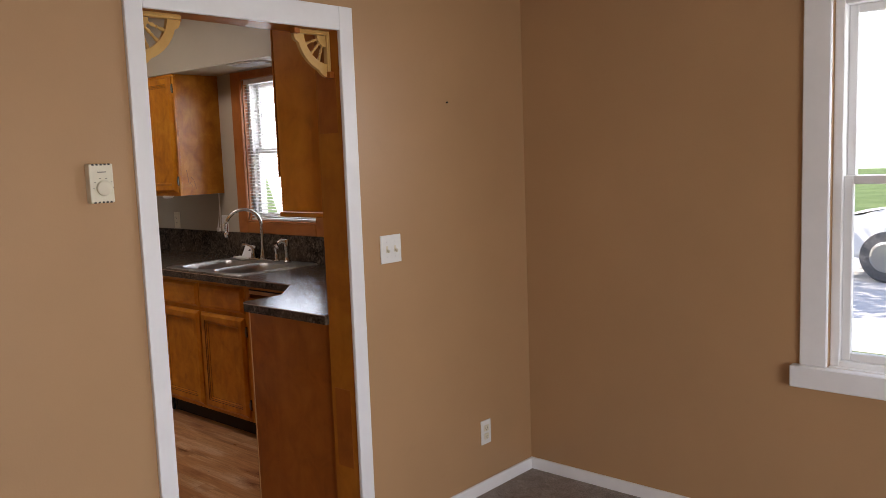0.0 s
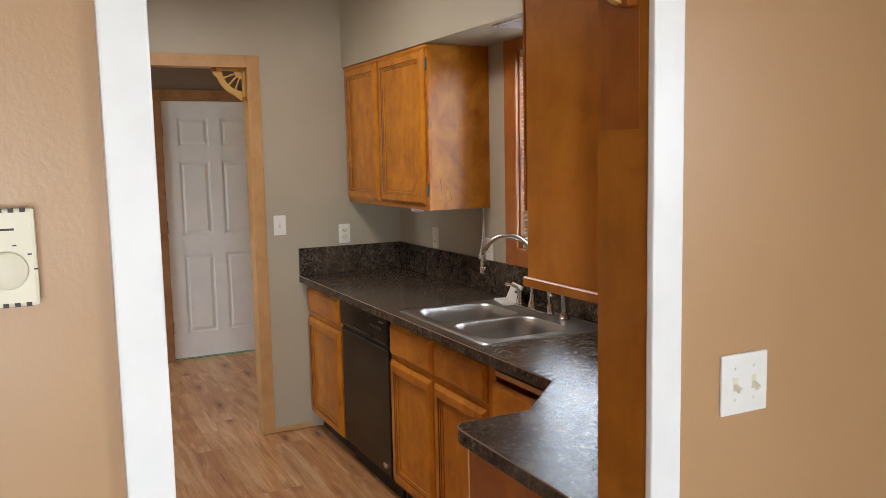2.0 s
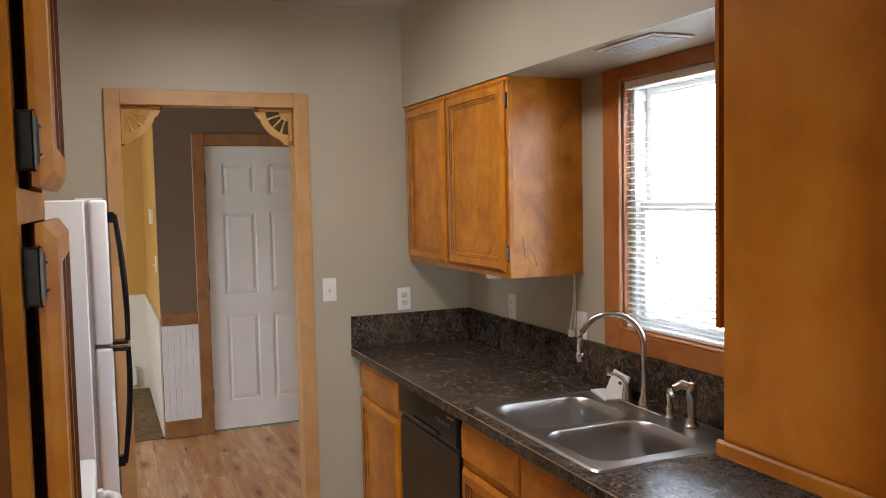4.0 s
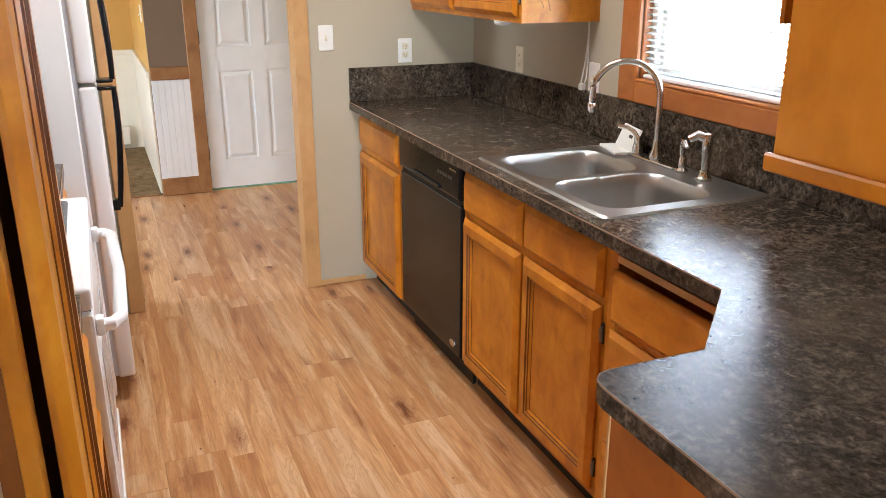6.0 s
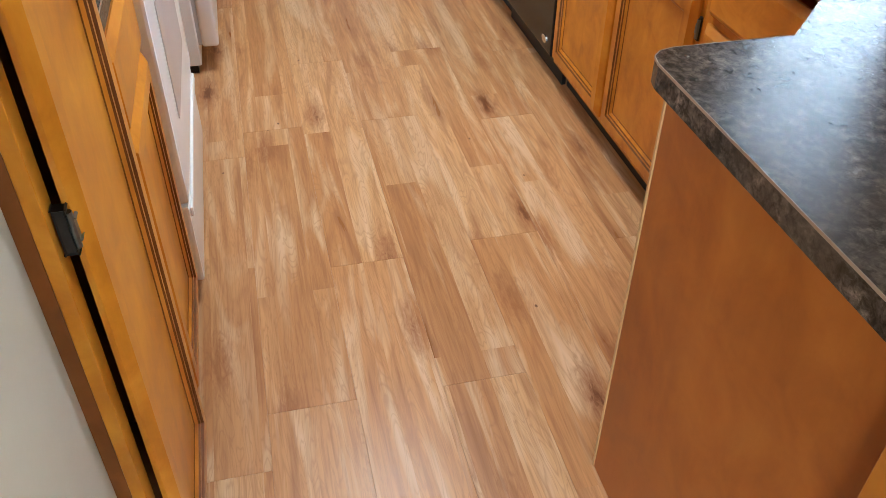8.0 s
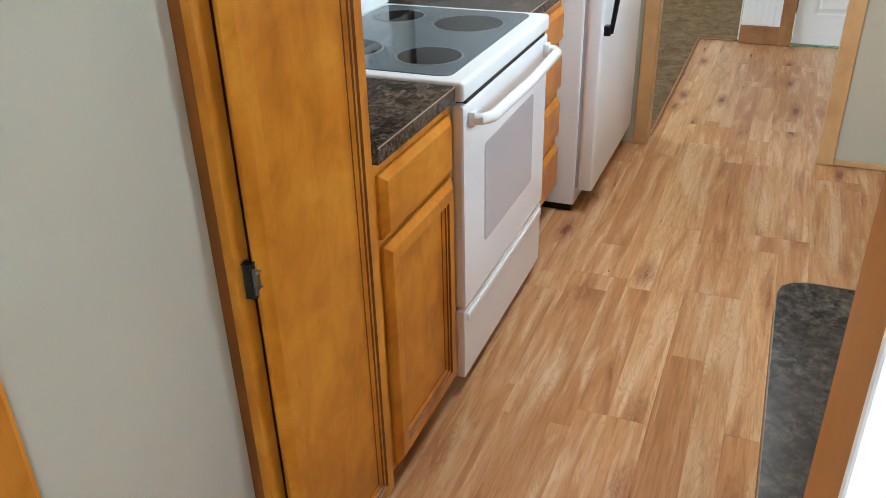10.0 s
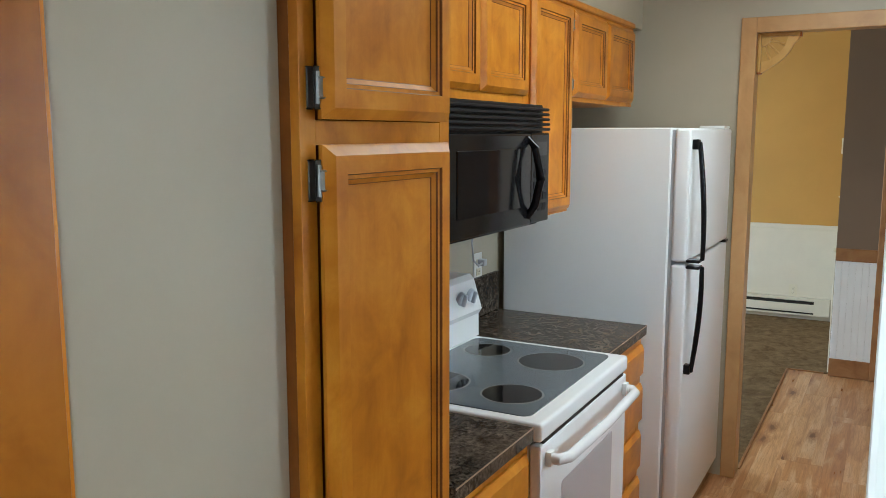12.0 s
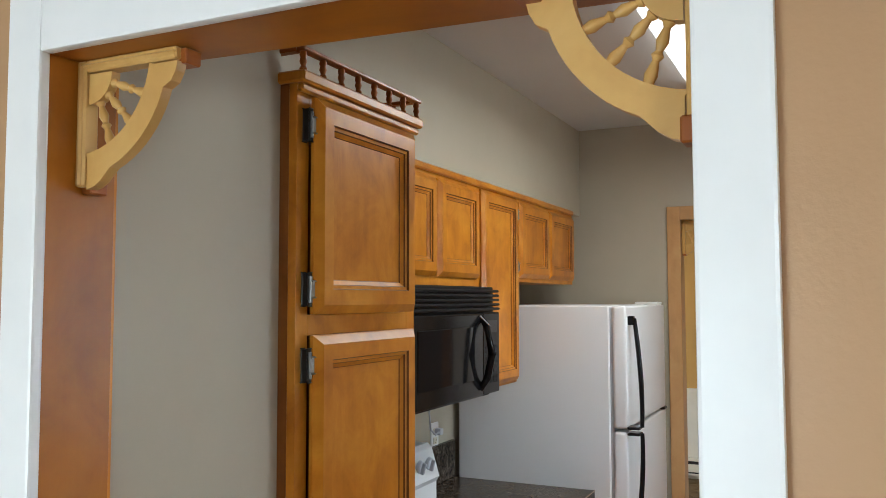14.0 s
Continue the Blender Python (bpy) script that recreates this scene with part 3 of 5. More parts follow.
# the opening here is made up, to pass the back room fill
wall("wall_back_room", M_MUSTARD, [(XE, -1.42, 0, -7.85, -1.3, CEIL), (-6.25, -1.42, 0, XB, -1.3, CEIL), (-7.85, -1.42, 0, -6.25, -1.3, 0.85), (-7.85, -1.42, 2.1, -6.25, -1.3, CEIL), (XH, 3.3, 0, XB, 3.42, CEIL)], "mustard painted wall with an opening added for light")
structure(boxes("ceiling_back_room", M_CEIL, [(XE - 0.1, -1.42, CEIL, XB - 0.001, 3.42, CEIL + 0.08)]), "off-white ceiling of the back room", "ceiling")
structure(boxes("floor_carpet_back_room", M_CARPET2, [(XE, -1.3, -0.05, XB, 1.474, 0.007), (XE, 1.474, -0.05, -8.062, HY, 0.007)]), "brown patterned carpet of the back room", "carpet")
structure(boxes("wainscot_back_room", M_CREAM, [(XE, -1.3, 0.007, XE + 0.012, HY, 0.81), (XE, HY - 0.012, 0.007, XH - 0.055, HY, 0.81), (XE, -1.3, 0.81, XE + 0.022, HY, 0.85), (XE, HY - 0.022, 0.81, XH - 0.055, HY, 0.85)], bev=0.003), "cream painted wainscot with a cap rail", "wainscot")
hw = structure(boxes("wainscot_hall", M_WHITE, [(XH, HY + 0.002 + i * 0.0412, 0.125, XH + 0.009, HY + 0.0428 + i * 0.0412, 0.80) for i in range(6)], bev=0.002), "white beadboard wainscot panel", "wainscot")
boxes("cap_rail", M_RUSTICY, [(XH, HY, 0.80, XH + 0.018, FY0 - 0.085, 0.885)], hw, bev=0.004)
boxes("base_rail", M_RUSTICY, [(XH, HY, 0.002, XH + 0.016, FY0 - 0.085, 0.125)], hw, bev=0.004)
fc = structure(boxes("trim_hall_door", M_RUSTIC, [(XH, FY0 - 0.085, 0.002, XH + 0.02, FY0, FZ + 0.085), (XH, FY1, 0.002, XH + 0.02, FY1 + 0.085, FZ + 0.085)], bev=0.004), "knotty stained wooden door casing", "casing")
boxes("head_casing", M_RUSTICY, [(XH, FY0, FZ, XH + 0.02, FY1, FZ + 0.085)], fc, bev=0.004)


def panel_door():
    e = structure(new("door_1"), "white six-panel interior door, closed", "door")
    e.matrix_basis = pose(XH - 0.004, FY0 + 0.003, 0.022, 0, 0, 90)
    w, h = FY1 - FY0 - 0.006, 2.026
    pan = [(0.11, 0.20, 0.235, 0.62), (w / 2 + 0.045, 0.20, 0.235, 0.62), (0.11, 0.98, 0.235, 0.58), (w / 2 + 0.045, 0.98, 0.235, 0.58), (0.11, 1.68, 0.235, 0.22), (w / 2 + 0.045, 1.68, 0.235, 0.22)]
    x1, x2, x3 = 0.11, 0.345, w / 2 + 0.045
    x4 = x3 + 0.235
    boxes("slab", M_WHITE, [(0, 0.012, 0, w, 0.036, h), (0, 0, 0, x1, 0.012, h), (x4, 0, 0, w, 0.012, h), (x2, 0, 0, x3, 0.012, h)]
          + [(a, 0, lo, b, 0.012, hi) for a, b in ((x1, x2), (x3, x4)) for lo, hi in ((0, 0.20), (0.82, 0.98), (1.56, 1.68), (1.90, h))], e)
    for x, z, pw, ph in pan:
        part("panel", frame_panel(pw - 0.004, ph - 0.004, [(0.0, 0.001), (0.012, 0.002), (0.035, 0.010)]), M_WHITE, e, pose(x + 0.002, 0.0125, z + 0.002))
    for hz in (0.25, 1.05, 1.80):
        part("hinge", lambda bm: tube(bm, [(-0.004, -0.004, hz - 0.045), (-0.004, -0.004, hz + 0.045)], 0.007, 8), M_IRON, e)


panel_door()

# ---------------------------------------------------------------- kitchen: sink run
YF = 2.556                       # face frames of the sink run
cab = thing("base_cabinet", "honey-stained maple base cabinet with one drawer", "cabinet", (-5.915, YF, 0), group="sink run cabinets")
carcass(cab, 0.580, 0.585, 0.10, 0.872, rails=(0.69,))
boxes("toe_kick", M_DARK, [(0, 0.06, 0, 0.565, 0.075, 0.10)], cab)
drawer_front(cab, 0.015, 0, 0.708, 0.53, 0.140)
cab_door(cab, 0.015, 0, 0.105, 0.53, 0.575)

cab = thing("sink_cabinet", "honey-stained maple sink cabinet with two doors", "cabinet", (-4.690, YF, 0), group="sink run cabinets")
carcass(cab, 0.905, 0.585, 0.10, 0.872, rails=(0.69,), stiles=(0.4525,), top=False)
boxes("toe_kick", M_DARK, [(0, 0.06, 0, 0.905, 0.075, 0.10)], cab)
for x in (0.018, 0.466):
    drawer_front(cab, x, 0, 0.708, 0.425, 0.140)
cab_door(cab, 0.018, 0, 0.122, 0.425, 0.562)
cab_door(cab, 0.466, 0, 0.122, 0.425, 0.562, "r")

cab = thing("drawer_cabinet", "honey-stained maple drawer cabinet with four drawers", "cabinet", (-3.784, YF, 0), group="sink run cabinets")
carcass(cab, 0.70, 0.585, 0.10, 0.872, rails=(0.645, 0.475, 0.30))
boxes("toe_kick", M_DARK, [(0, 0.06, 0, 0.72, 0.075, 0.10)], cab)
for z, h in ((0.662, 0.142), (0.492, 0.148), (0.315, 0.16), (0.122, 0.175)):
    drawer_front(cab, 0.030, 0, z, 0.44, h)
# thin dark sheet on the frame paints the shade round the pull-out board
boxes("board_slot", M_DARK, [(0.034, -0.001, 0.822, 0.50, 0.0005, 0.852)], cab)
boxes("pull_out_board", M_OAK, [(0.040, -0.006, 0.826, 0.46, -0.0012, 0.845)], cab, bev=0.001, label="pale edge of a pull-out board")


def dishwasher():
    e = thing("dishwasher", "black built-in dishwasher under the counter", "dishwasher", (-5.330, YF - 0.012, 0))
    w = 0.636
    boxes("tub", M_BLACKMAT, [(0.01, 0.03, 0.10, w - 0.01, 0.56, 0.868)], e)
    part("door_panel", lambda bm: (box(bm, 0.004, 0.0, 0.115, w - 0.004, 0.03, 0.715, 0.006, 2)), M_BLACK, e)
    part("control_panel", lambda bm: (box(bm, 0.004, -0.008, 0.735, w - 0.004, 0.03, 0.865, 0.010, 2), box(bm, 0.18, -0.016, 0.742, w - 0.18, -0.006, 0.758, 0.005, 2)), M_BLACK, e)
    boxes("latch_recess", M_DARK, [(0.02, 0.004, 0.715, w - 0.02, 0.02, 0.736)], e)
    boxes("button_row", M_SLOT, [(w - 0.20 + i * 0.024, -0.0095, 0.80, w - 0.184 + i * 0.024, -0.007, 0.812) for i in range(6)], e)
    boxes("mark_bar", M_CHROME, [(w - 0.09, -0.0095, 0.835, w - 0.03, -0.0075, 0.842)], e)
    part("badge", lambda bm: lathe(bm, [(0.014, 0), (0.014, 0.003), (0.010, 0.004)], pose(w - 0.075, 0.0, 0.155, 90) @ Matrix.Diagonal((1.7, 1, 1, 1)), 14), M_CHROME, e)
    boxes("toe_panel", M_BLACKMAT, [(0.004, 0.055, 0.0, w - 0.004, 0.07, 0.105)], e)


dishwasher()

# peninsula leg of the run, along the doorway wall
cab = thing("corner_base_cabinet", "honey-stained maple corner base cabinet with a plain side panel", "cabinet", (0, 0, 0))
boxes("body", M_CAB, [(-3.088, 2.118, 0.10, XK - 0.004, 2.55, 0.872)], cab)
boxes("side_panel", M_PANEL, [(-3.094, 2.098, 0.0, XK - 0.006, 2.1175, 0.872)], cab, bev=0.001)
boxes("edge_strip", M_OAK, [(-3.100, 2.096, 0.0, -3.0945, 2.119, 0.872)], cab)
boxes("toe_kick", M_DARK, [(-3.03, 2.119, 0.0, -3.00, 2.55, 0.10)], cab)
boxes("block", M_OAK, [(-3.106, 2.104, 0.60, -3.1005, 2.116, 0.63)], cab)


def countertop():
    e = thing("countertop", "dark brown mottled laminate countertop with backsplash", "countertop")
    y0, y1, x1 = 2.506, YS - 0.002, XK - 0.002
    out = [(XF + 0.002, y1), (XF + 0.002, y0), (-3.322, y0), (-3.116, 2.294), (-3.116, 2.104), (-3.110, 2.082), (-3.096, 2.068), (-3.074, 2.063), (x1, 2.063), (x1, y1)]
    sx0, sx1, sy0, sy1 = -4.595, -3.855, 2.595, 3.085
    # slab around the sink cut-out: left, right, front and back pieces in one mesh

    def slab(bm):
        zt, zb = 0.914, 0.876
        prism(bm, [(XF + 0.002, y1), (XF + 0.002, y0), (sx0, y0), (sx0, y1)], zb, zt)
        prism(bm, [(sx1, y1), (sx1, y0)] + out[2:], zb, zt)
        prism(bm, [(sx0, sy0), (sx0, y0), (sx1, y0), (sx1, sy0)], zb, zt)
        prism(bm, [(sx0, y1), (sx0, sy1), (sx1, sy1), (sx1, y1)], zb, zt)
        bmesh.ops.remove_doubles(bm, verts=bm.verts, dist=1e-5)
    part("slab", slab, M_COUNTER, e)

    def seam(bm):
        o = out[1:9]
        for (ax, ay), (bx, by) in zip(o, o[1:]):
            d = Vector((bx - ax, by - ay, 0)).normalized()
            n = Vector((d.y, -d.x, 0)) * 0.0012
            p = [(ax, ay), (bx, by), (bx + n.x, by + n.y), (ax + n.x, ay + n.y)]
            prism(bm, p, 0.9105, 0.9146)
    part("edge_seam", seam, M_EDGE, e)
    boxes("backsplash", M_COUNTER, [(XF + 0.002, YS - 0.020, 0.914, KX1 + 0.60, YS - 0.001, 1.072), (XF + 0.001, y0 + 0.002, 0.914, XF + 0.020, YS - 0.020, 1.072)], e, bev=0.002)
    return e


countertop()


def sink():
    e = thing("sink", "stainless steel double-bowl drop-in sink", "sink", (-4.209, 2.832, 0.914))
    hw_, hd, r = 0.394, 0.278, 0.03

    def rrect(x0, y0, x1, y1, rad, n=5):
        pts = []
        for cx, cy, a0 in ((x1 - rad, y1 - rad, 0), (x0 + rad, y1 - rad, 90), (x0 + rad, y0 + rad, 180), (x1 - rad, y0 + rad, 270)):
            pts += [(cx + rad * math.cos(radians(a0 + 90 * i / n)), cy + rad * math.sin(radians(a0 + 90 * i / n))) for i in range(n + 1)]
        return pts

    def build(bm):
        bowls = [(-0.354, -0.232, -0.022, 0.145), (0.006, -0.232, 0.330, 0.145)]
        outer = rrect(-hw_, -hd, hw_, hd, r)
        rims = [[bm.verts.new((x, y, z)) for x, y in rrect(-hw_ + i, -hd + i, hw_ - i, hd - i, rad)] for i, z, rad in ((0, 0.0005, 0.03), (0.006, 0.006, 0.026), (0.016, 0.0035, 0.002))]
        n = len(outer)
        for a, b in zip(rims, rims[1:]):
            for i in range(n):
                bm.faces.new((a[i], a[(i + 1) % n], b[(i + 1) % n], b[i]))
        ix, iy = hw_ - 0.0155, hd - 0.0155
        for (x0, y0, x1, y1), (c0, c1) in zip(bowls, ((-ix, -0.008), (-0.008, ix))):
            last = None
            for ins, z, rad in ((0, 0.0035, 0.075), (0.005, -0.002, 0.073), (0.012, -0.04, 0.07), (0.022, -0.145, 0.065), (0.05, -0.175, 0.05), (0.10, -0.182, 0.03)):
                pts = rrect(x0 + ins, y0 + ins, x1 - ins, y1 - ins, rad, 6)
                ring = [bm.verts.new((x, y, z)) for x, y in pts]
                k = len(ring)
                if last is None:
                    # deck cell round this bowl: each rim point meets the cell's border
                    cell = []
                    for i, (x, y) in enumerate(pts):
                        side = i // 7
                        j = i % 7
                        right, top = side in (0, 3), side in (0, 1)
                        cx, cy = (c1 if right else c0), (iy if top else -iy)
                        if j == 3:
                            p = (cx, cy)
                        elif (j < 3) == (side in (0, 2)):
                            p = (cx, y)
                        else:
                            p = (x, cy)
                        cell.append(bm.verts.new((p[0], p[1], 0.0035)))
                    last = cell
                for i in range(k):
                    bm.faces.new((last[i], last[(i + 1) % k], ring[(i + 1) % k], ring[i]))
                last = ring
            bm.faces.new(last)
    part("basin", build, M_STEEL, e, smooth=True)
    for x in (-0.183, 0.183):
        part("drain", lambda bm: lathe(bm, [(0.045, -0.181), (0.045, -0.178), (0.034, -0.177), (0.030, -0.1785), (0.006, -0.1785)], pose(x, -0.05, 0)), M_CHROME, e, smooth=True)
    return e


sink()


def faucet():
    e = thing("faucet", "brushed nickel gooseneck faucet with a base plate", "faucet", (-4.300, 3.062, 0.9175))
    part("base_plate", lambda bm: box(bm, -0.125, -0.027, 0.0, 0.125, 0.027, 0.012, 0.008, 2), M_CHROME, e, smooth=True)
    d = Vector((-0.62, -0.78, 0)).normalized()

    def neck(bm):
        pts = [(0, 0, 0.01), (0, 0, 0.215)]
        R = 0.108
        pts += [tuple(d * (R - R * math.cos(radians(a))) + Vector((0, 0, 0.215 + R * math.sin(radians(a))))) for a in range(12, 176, 12)]
        end = d * (2 * R) + Vector((0, 0, 0.200))
        pts += [tuple(end), tuple(end - Vector((0, 0, 0.035)))]
        tube(bm, pts, 0.0105, 14)
        lathe(bm, [(0.021, 0.010), (0.021, 0.026), (0.013, 0.045), (0.0115, 0.075)], n=16)
        lathe(bm, [(0.012, 0), (0.0135, 0.006), (0.0135, 0.028), (0.012, 0.03)], Matrix.Translation(end - Vector((0, 0, 0.045))), 14)
    part("spout", neck, M_CHROME, e, smooth=True)

    def handle(bm):
        lathe(bm, [(0.019, 0.010), (0.017, 0.030), (0.012, 0.050), (0.013, 0.062), (0.009, 0.070)], pose(-0.10, 0, 0), 16)
        tube(bm, [(-0.10, 0, 0.060), (-0.112, -0.010, 0.082), (-0.130, -0.026, 0.094), (-0.152, -0.046, 0.098)], [0.008, 0.0075, 0.007, 0.008], 10)
    part("handle", handle, M_CHROME, e, smooth=True)


faucet()


def sprayer():
    e = thing("sink_sprayer", "brushed nickel side sprayer standing in its holder", "sprayer", (-4.045, 3.052, 0.9175))
    part("holder", lambda bm: lathe(bm, [(0.024, 0), (0.024, 0.008), (0.016, 0.018), (0.015, 0.032)]), M_CHROME, e, smooth=True)

    def head(bm):
        lathe(bm, [(0.012, 0.030), (0.013, 0.060), (0.016, 0.095), (0.018, 0.125), (0.014, 0.140), (0.004, 0.144)])
        tube(bm, [(0, 0, 0.125), (-0.018, -0.022, 0.135), (-0.034, -0.040, 0.122)], [0.015, 0.015, 0.012], 12)
    part("head", head, M_CHROME, e, smooth=True)


sprayer()


def soap_pump():
    e = thing("soap_dispenser", "brushed nickel soap dispenser with a curved spout", "soap dispenser", (-4.155, 3.056, 0.9175))
    part("base", lambda bm: lathe(bm, [(0.020, 0), (0.020, 0.007), (0.013, 0.014), (0.012, 0.045), (0.009, 0.050)]), M_CHROME, e, smooth=True)
    part("spout", lambda bm: tube(bm, [(0, 0, 0.045), (-0.002, -0.004, 0.080), (0.012, -0.016, 0.100), (0.036, -0.026, 0.102), (0.052, -0.030, 0.090)], [0.008, 0.0085, 0.009, 0.009, 0.007], 12), M_CHROME, e, smooth=True)


soap_pump()


def sponge_holder():
    e = thing("card_holder", "white folded card resting beside the faucet", "holder", (-4.500, 3.060, 0.9175), rz=-14)
    part("panel", lambda bm: box(bm, -0.075, -0.004, 0, 0.075, 0.004, 0.085, 0.003, 2), M_PLASTIC, e, pose(0, 0.012, 0.004, -24))
    part("foot", lambda bm: box(bm, -0.085, -0.045, 0, 0.075, 0.010, 0.010, 0.004, 2), M_PLASTIC, e)
    part("notch", lambda bm: box(bm, 0.012, -0.006, 0.045, 0.040, -0.0045, 0.056, 0.0), M_SLOT, e, pose(0, 0.012, 0.004, -24))


sponge_holder()

# upper cabinet left of the window
cab = thing("wall_cabinet", "honey-stained maple wall cabinet with two doors", "cabinet", (-5.925, 2.828, 0))
carcass(cab, 1.105, 0.328, 1.332, 2.104, st=0.032)
cab_door(cab, 0.020, 0, 1.352, 0.482, 0.738)
cab_door(cab, 0.536, 0, 1.352, 0.552, 0.738, "r")
boxes("top_moulding", M_CABH, [(-0.004, -0.012, 2.088, 1.115, 0.012, 2.1045)], cab, bev=0.004)

def scratches(cab):
    rng = random.Random(4)
    def build(bm):
        for y, z, l in ((0.055, 1.40, 0.095), (0.075, 1.385, 0.03), (0.105, 1.372, 0.05), (0.085, 1.43, 0.02)):
            tube(bm, [(1.1053, y + rng.uniform(-0.002, 0.002) + 0.012 * k, z + l * (1 - k)) for k in (0.0, 0.35, 0.7, 1.0)], 0.0009, 5)
    part("scratch", build, M_DARK, cab, label="thin dark scratches")


scratches(cab)

# upper cabinet over the peninsula, side panel towards the opening
cab = thing("peninsula_wall_cabinet", "stained maple wall cabinet with a plain side panel", "cabinet")
boxes("body", M_CAB, [(-2.852, 2.148, 1.32, XK - 0.002, 2.80, 2.585), (-2.852, 2.80, 1.32, XK - 0.002, YS - 0.03, 2.104)], cab)
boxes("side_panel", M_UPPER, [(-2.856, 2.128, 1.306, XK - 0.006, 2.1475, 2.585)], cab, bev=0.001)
boxes("bottom_moulding", M_CABH, [(-2.862, 2.118, 1.298, XK - 0.006, 2.1275, 1.320)], cab, bev=0.003)
part("door", frame_panel(0.46, 0.62, DOOR), M_CAB, cab, pose(-2.8745, 2.597, 1.465, 0, 0, -90))
part("door", frame_panel(0.42, 0.62, DOOR), M_CAB, cab, pose(-2.8745, 3.035, 1.465, 0, 0, -90))
boxes("face_frame", M_CAB, [(-2.874, 2.150, 1.33, -2.8525, 3.06, 2.10)], cab)

# ---------------------------------------------------------------- kitchen: range run (faces +y)
YG = 1.302
PW = 0.462
cab = thing("pantry_cabinet", "tall honey-stained maple pantry cabinet with two doors", "cabinet", (-2.9145, YG, 0), rz=180)
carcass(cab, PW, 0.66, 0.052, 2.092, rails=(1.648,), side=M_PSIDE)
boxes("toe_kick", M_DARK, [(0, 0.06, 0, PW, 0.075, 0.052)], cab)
cab_door(cab, 0.027, 0, 0.067, 0.394, 1.563, "l", off=0.013)
cab_door(cab, 0.027, 0, 1.668, 0.394, 0.402, "l", off=0.013)


def gallery(cab):
    boxes("cornice", M_CABH, [(-0.010, -0.022, 2.092, PW + 0.006, 0.35, 2.114), (-0.004, -0.014, 2.076, PW, -0.0005, 2.0915)], cab, bev=0.004)
    boxes("rail", M_PANEL, [(-0.006, -0.020, 2.150, PW + 0.002, 0.0, 2.158), (-0.006, 0.0005, 2.150, 0.014, 0.30, 2.158), (PW - 0.018, 0.0005, 2.150, PW + 0.002, 0.30, 2.158)], cab, bev=0.002)
    prof = [(0.006, 0), (0.0075, 0.004), (0.0045, 0.009), (0.0075, 0.017), (0.0055, 0.024), (0.0075, 0.029), (0.006, 0.036)]
    spots = [(0.004 + i * (PW - 0.012) / 7, -0.010) for i in range(8)] + [(0.004, 0.05 + 0.062 * i) for i in range(4)] + [(PW - 0.008, 0.05 + 0.062 * i) for i in range(4)]
    first = None
    for x, y in spots:
        if first is None:
            first = part("baluster", lambda bm: lathe(bm, prof, n=10), M_PANEL, cab, pose(x, y, 2.114), True)
        else:
            o = new("baluster", first.data)
            o.parent, o.matrix_basis = cab, pose(x, y, 2.114)


gallery(cab)


def caulk(cab):
    rng = random.Random(11)
    pts = [(-0.0015, 0.0475 + rng.uniform(-0.0015, 0.0015), z * 0.021 + 0.05) for z in range(98)]
    part("caulk_line", lambda bm: tube(bm, pts, [0.0009 + 0.0016 * rng.random() ** 3 for _ in pts], 6), M_WHITE, cab, label="ragged white caulk line")


caulk(cab)

cab = thing("range_side_cabinet", "honey-stained maple base cabinet with one drawer and door", "cabinet", (-3.378, YG, 0), rz=180)
carcass(cab, 0.416, 0.66, 0.065, 0.872, rails=(0.69,))
boxes("toe_kick", M_DARK, [(0, 0.06, 0, 0.416, 0.075, 0.065)], cab)
drawer_front(cab, 0.012, 0, 0.702, 0.385, 0.146)
cab_door(cab, 0.012, 0, 0.080, 0.385, 0.605)
YG2 = 1.248
cab = thing("drawer_cabinet", "honey-stained maple drawer cabinet with four drawers", "cabinet", (-4.5535, YG2, 0), rz=180)
carcass(cab, 0.488, 0.60, 0.105, 0.872, rails=(0.70, 0.51, 0.32))
boxes("toe_kick", M_DARK, [(0, 0.06, 0, 0.488, 0.075, 0.105)], cab)
for z, h in ((0.715, 0.125), (0.530, 0.155), (0.340, 0.155), (0.125, 0.18)):
    drawer_front(cab, 0.012, 0, z, 0.465, h)


def small_counter(x0, x1, yf, group):
    e = thing("countertop", "dark brown mottled laminate countertop section", "countertop", group=group)
    boxes("slab", M_COUNTER, [(x1, YR + 0.002, 0.876, x0, yf, 0.914)], e, bev=0.002)
    boxes("edge_seam", M_EDGE, [(x1, yf, 0.9105, x0, yf + 0.0012, 0.9142)], e)
    boxes("backsplash", M_COUNTER, [(x1, YR + 0.001, 0.9145, x0, YR + 0.020, 1.075)], e, bev=0.002)


small_counter(-3.378, -3.7955, 1.318, "range counters")
small_counter(-4.553, -5.043, 1.268, "range counters")


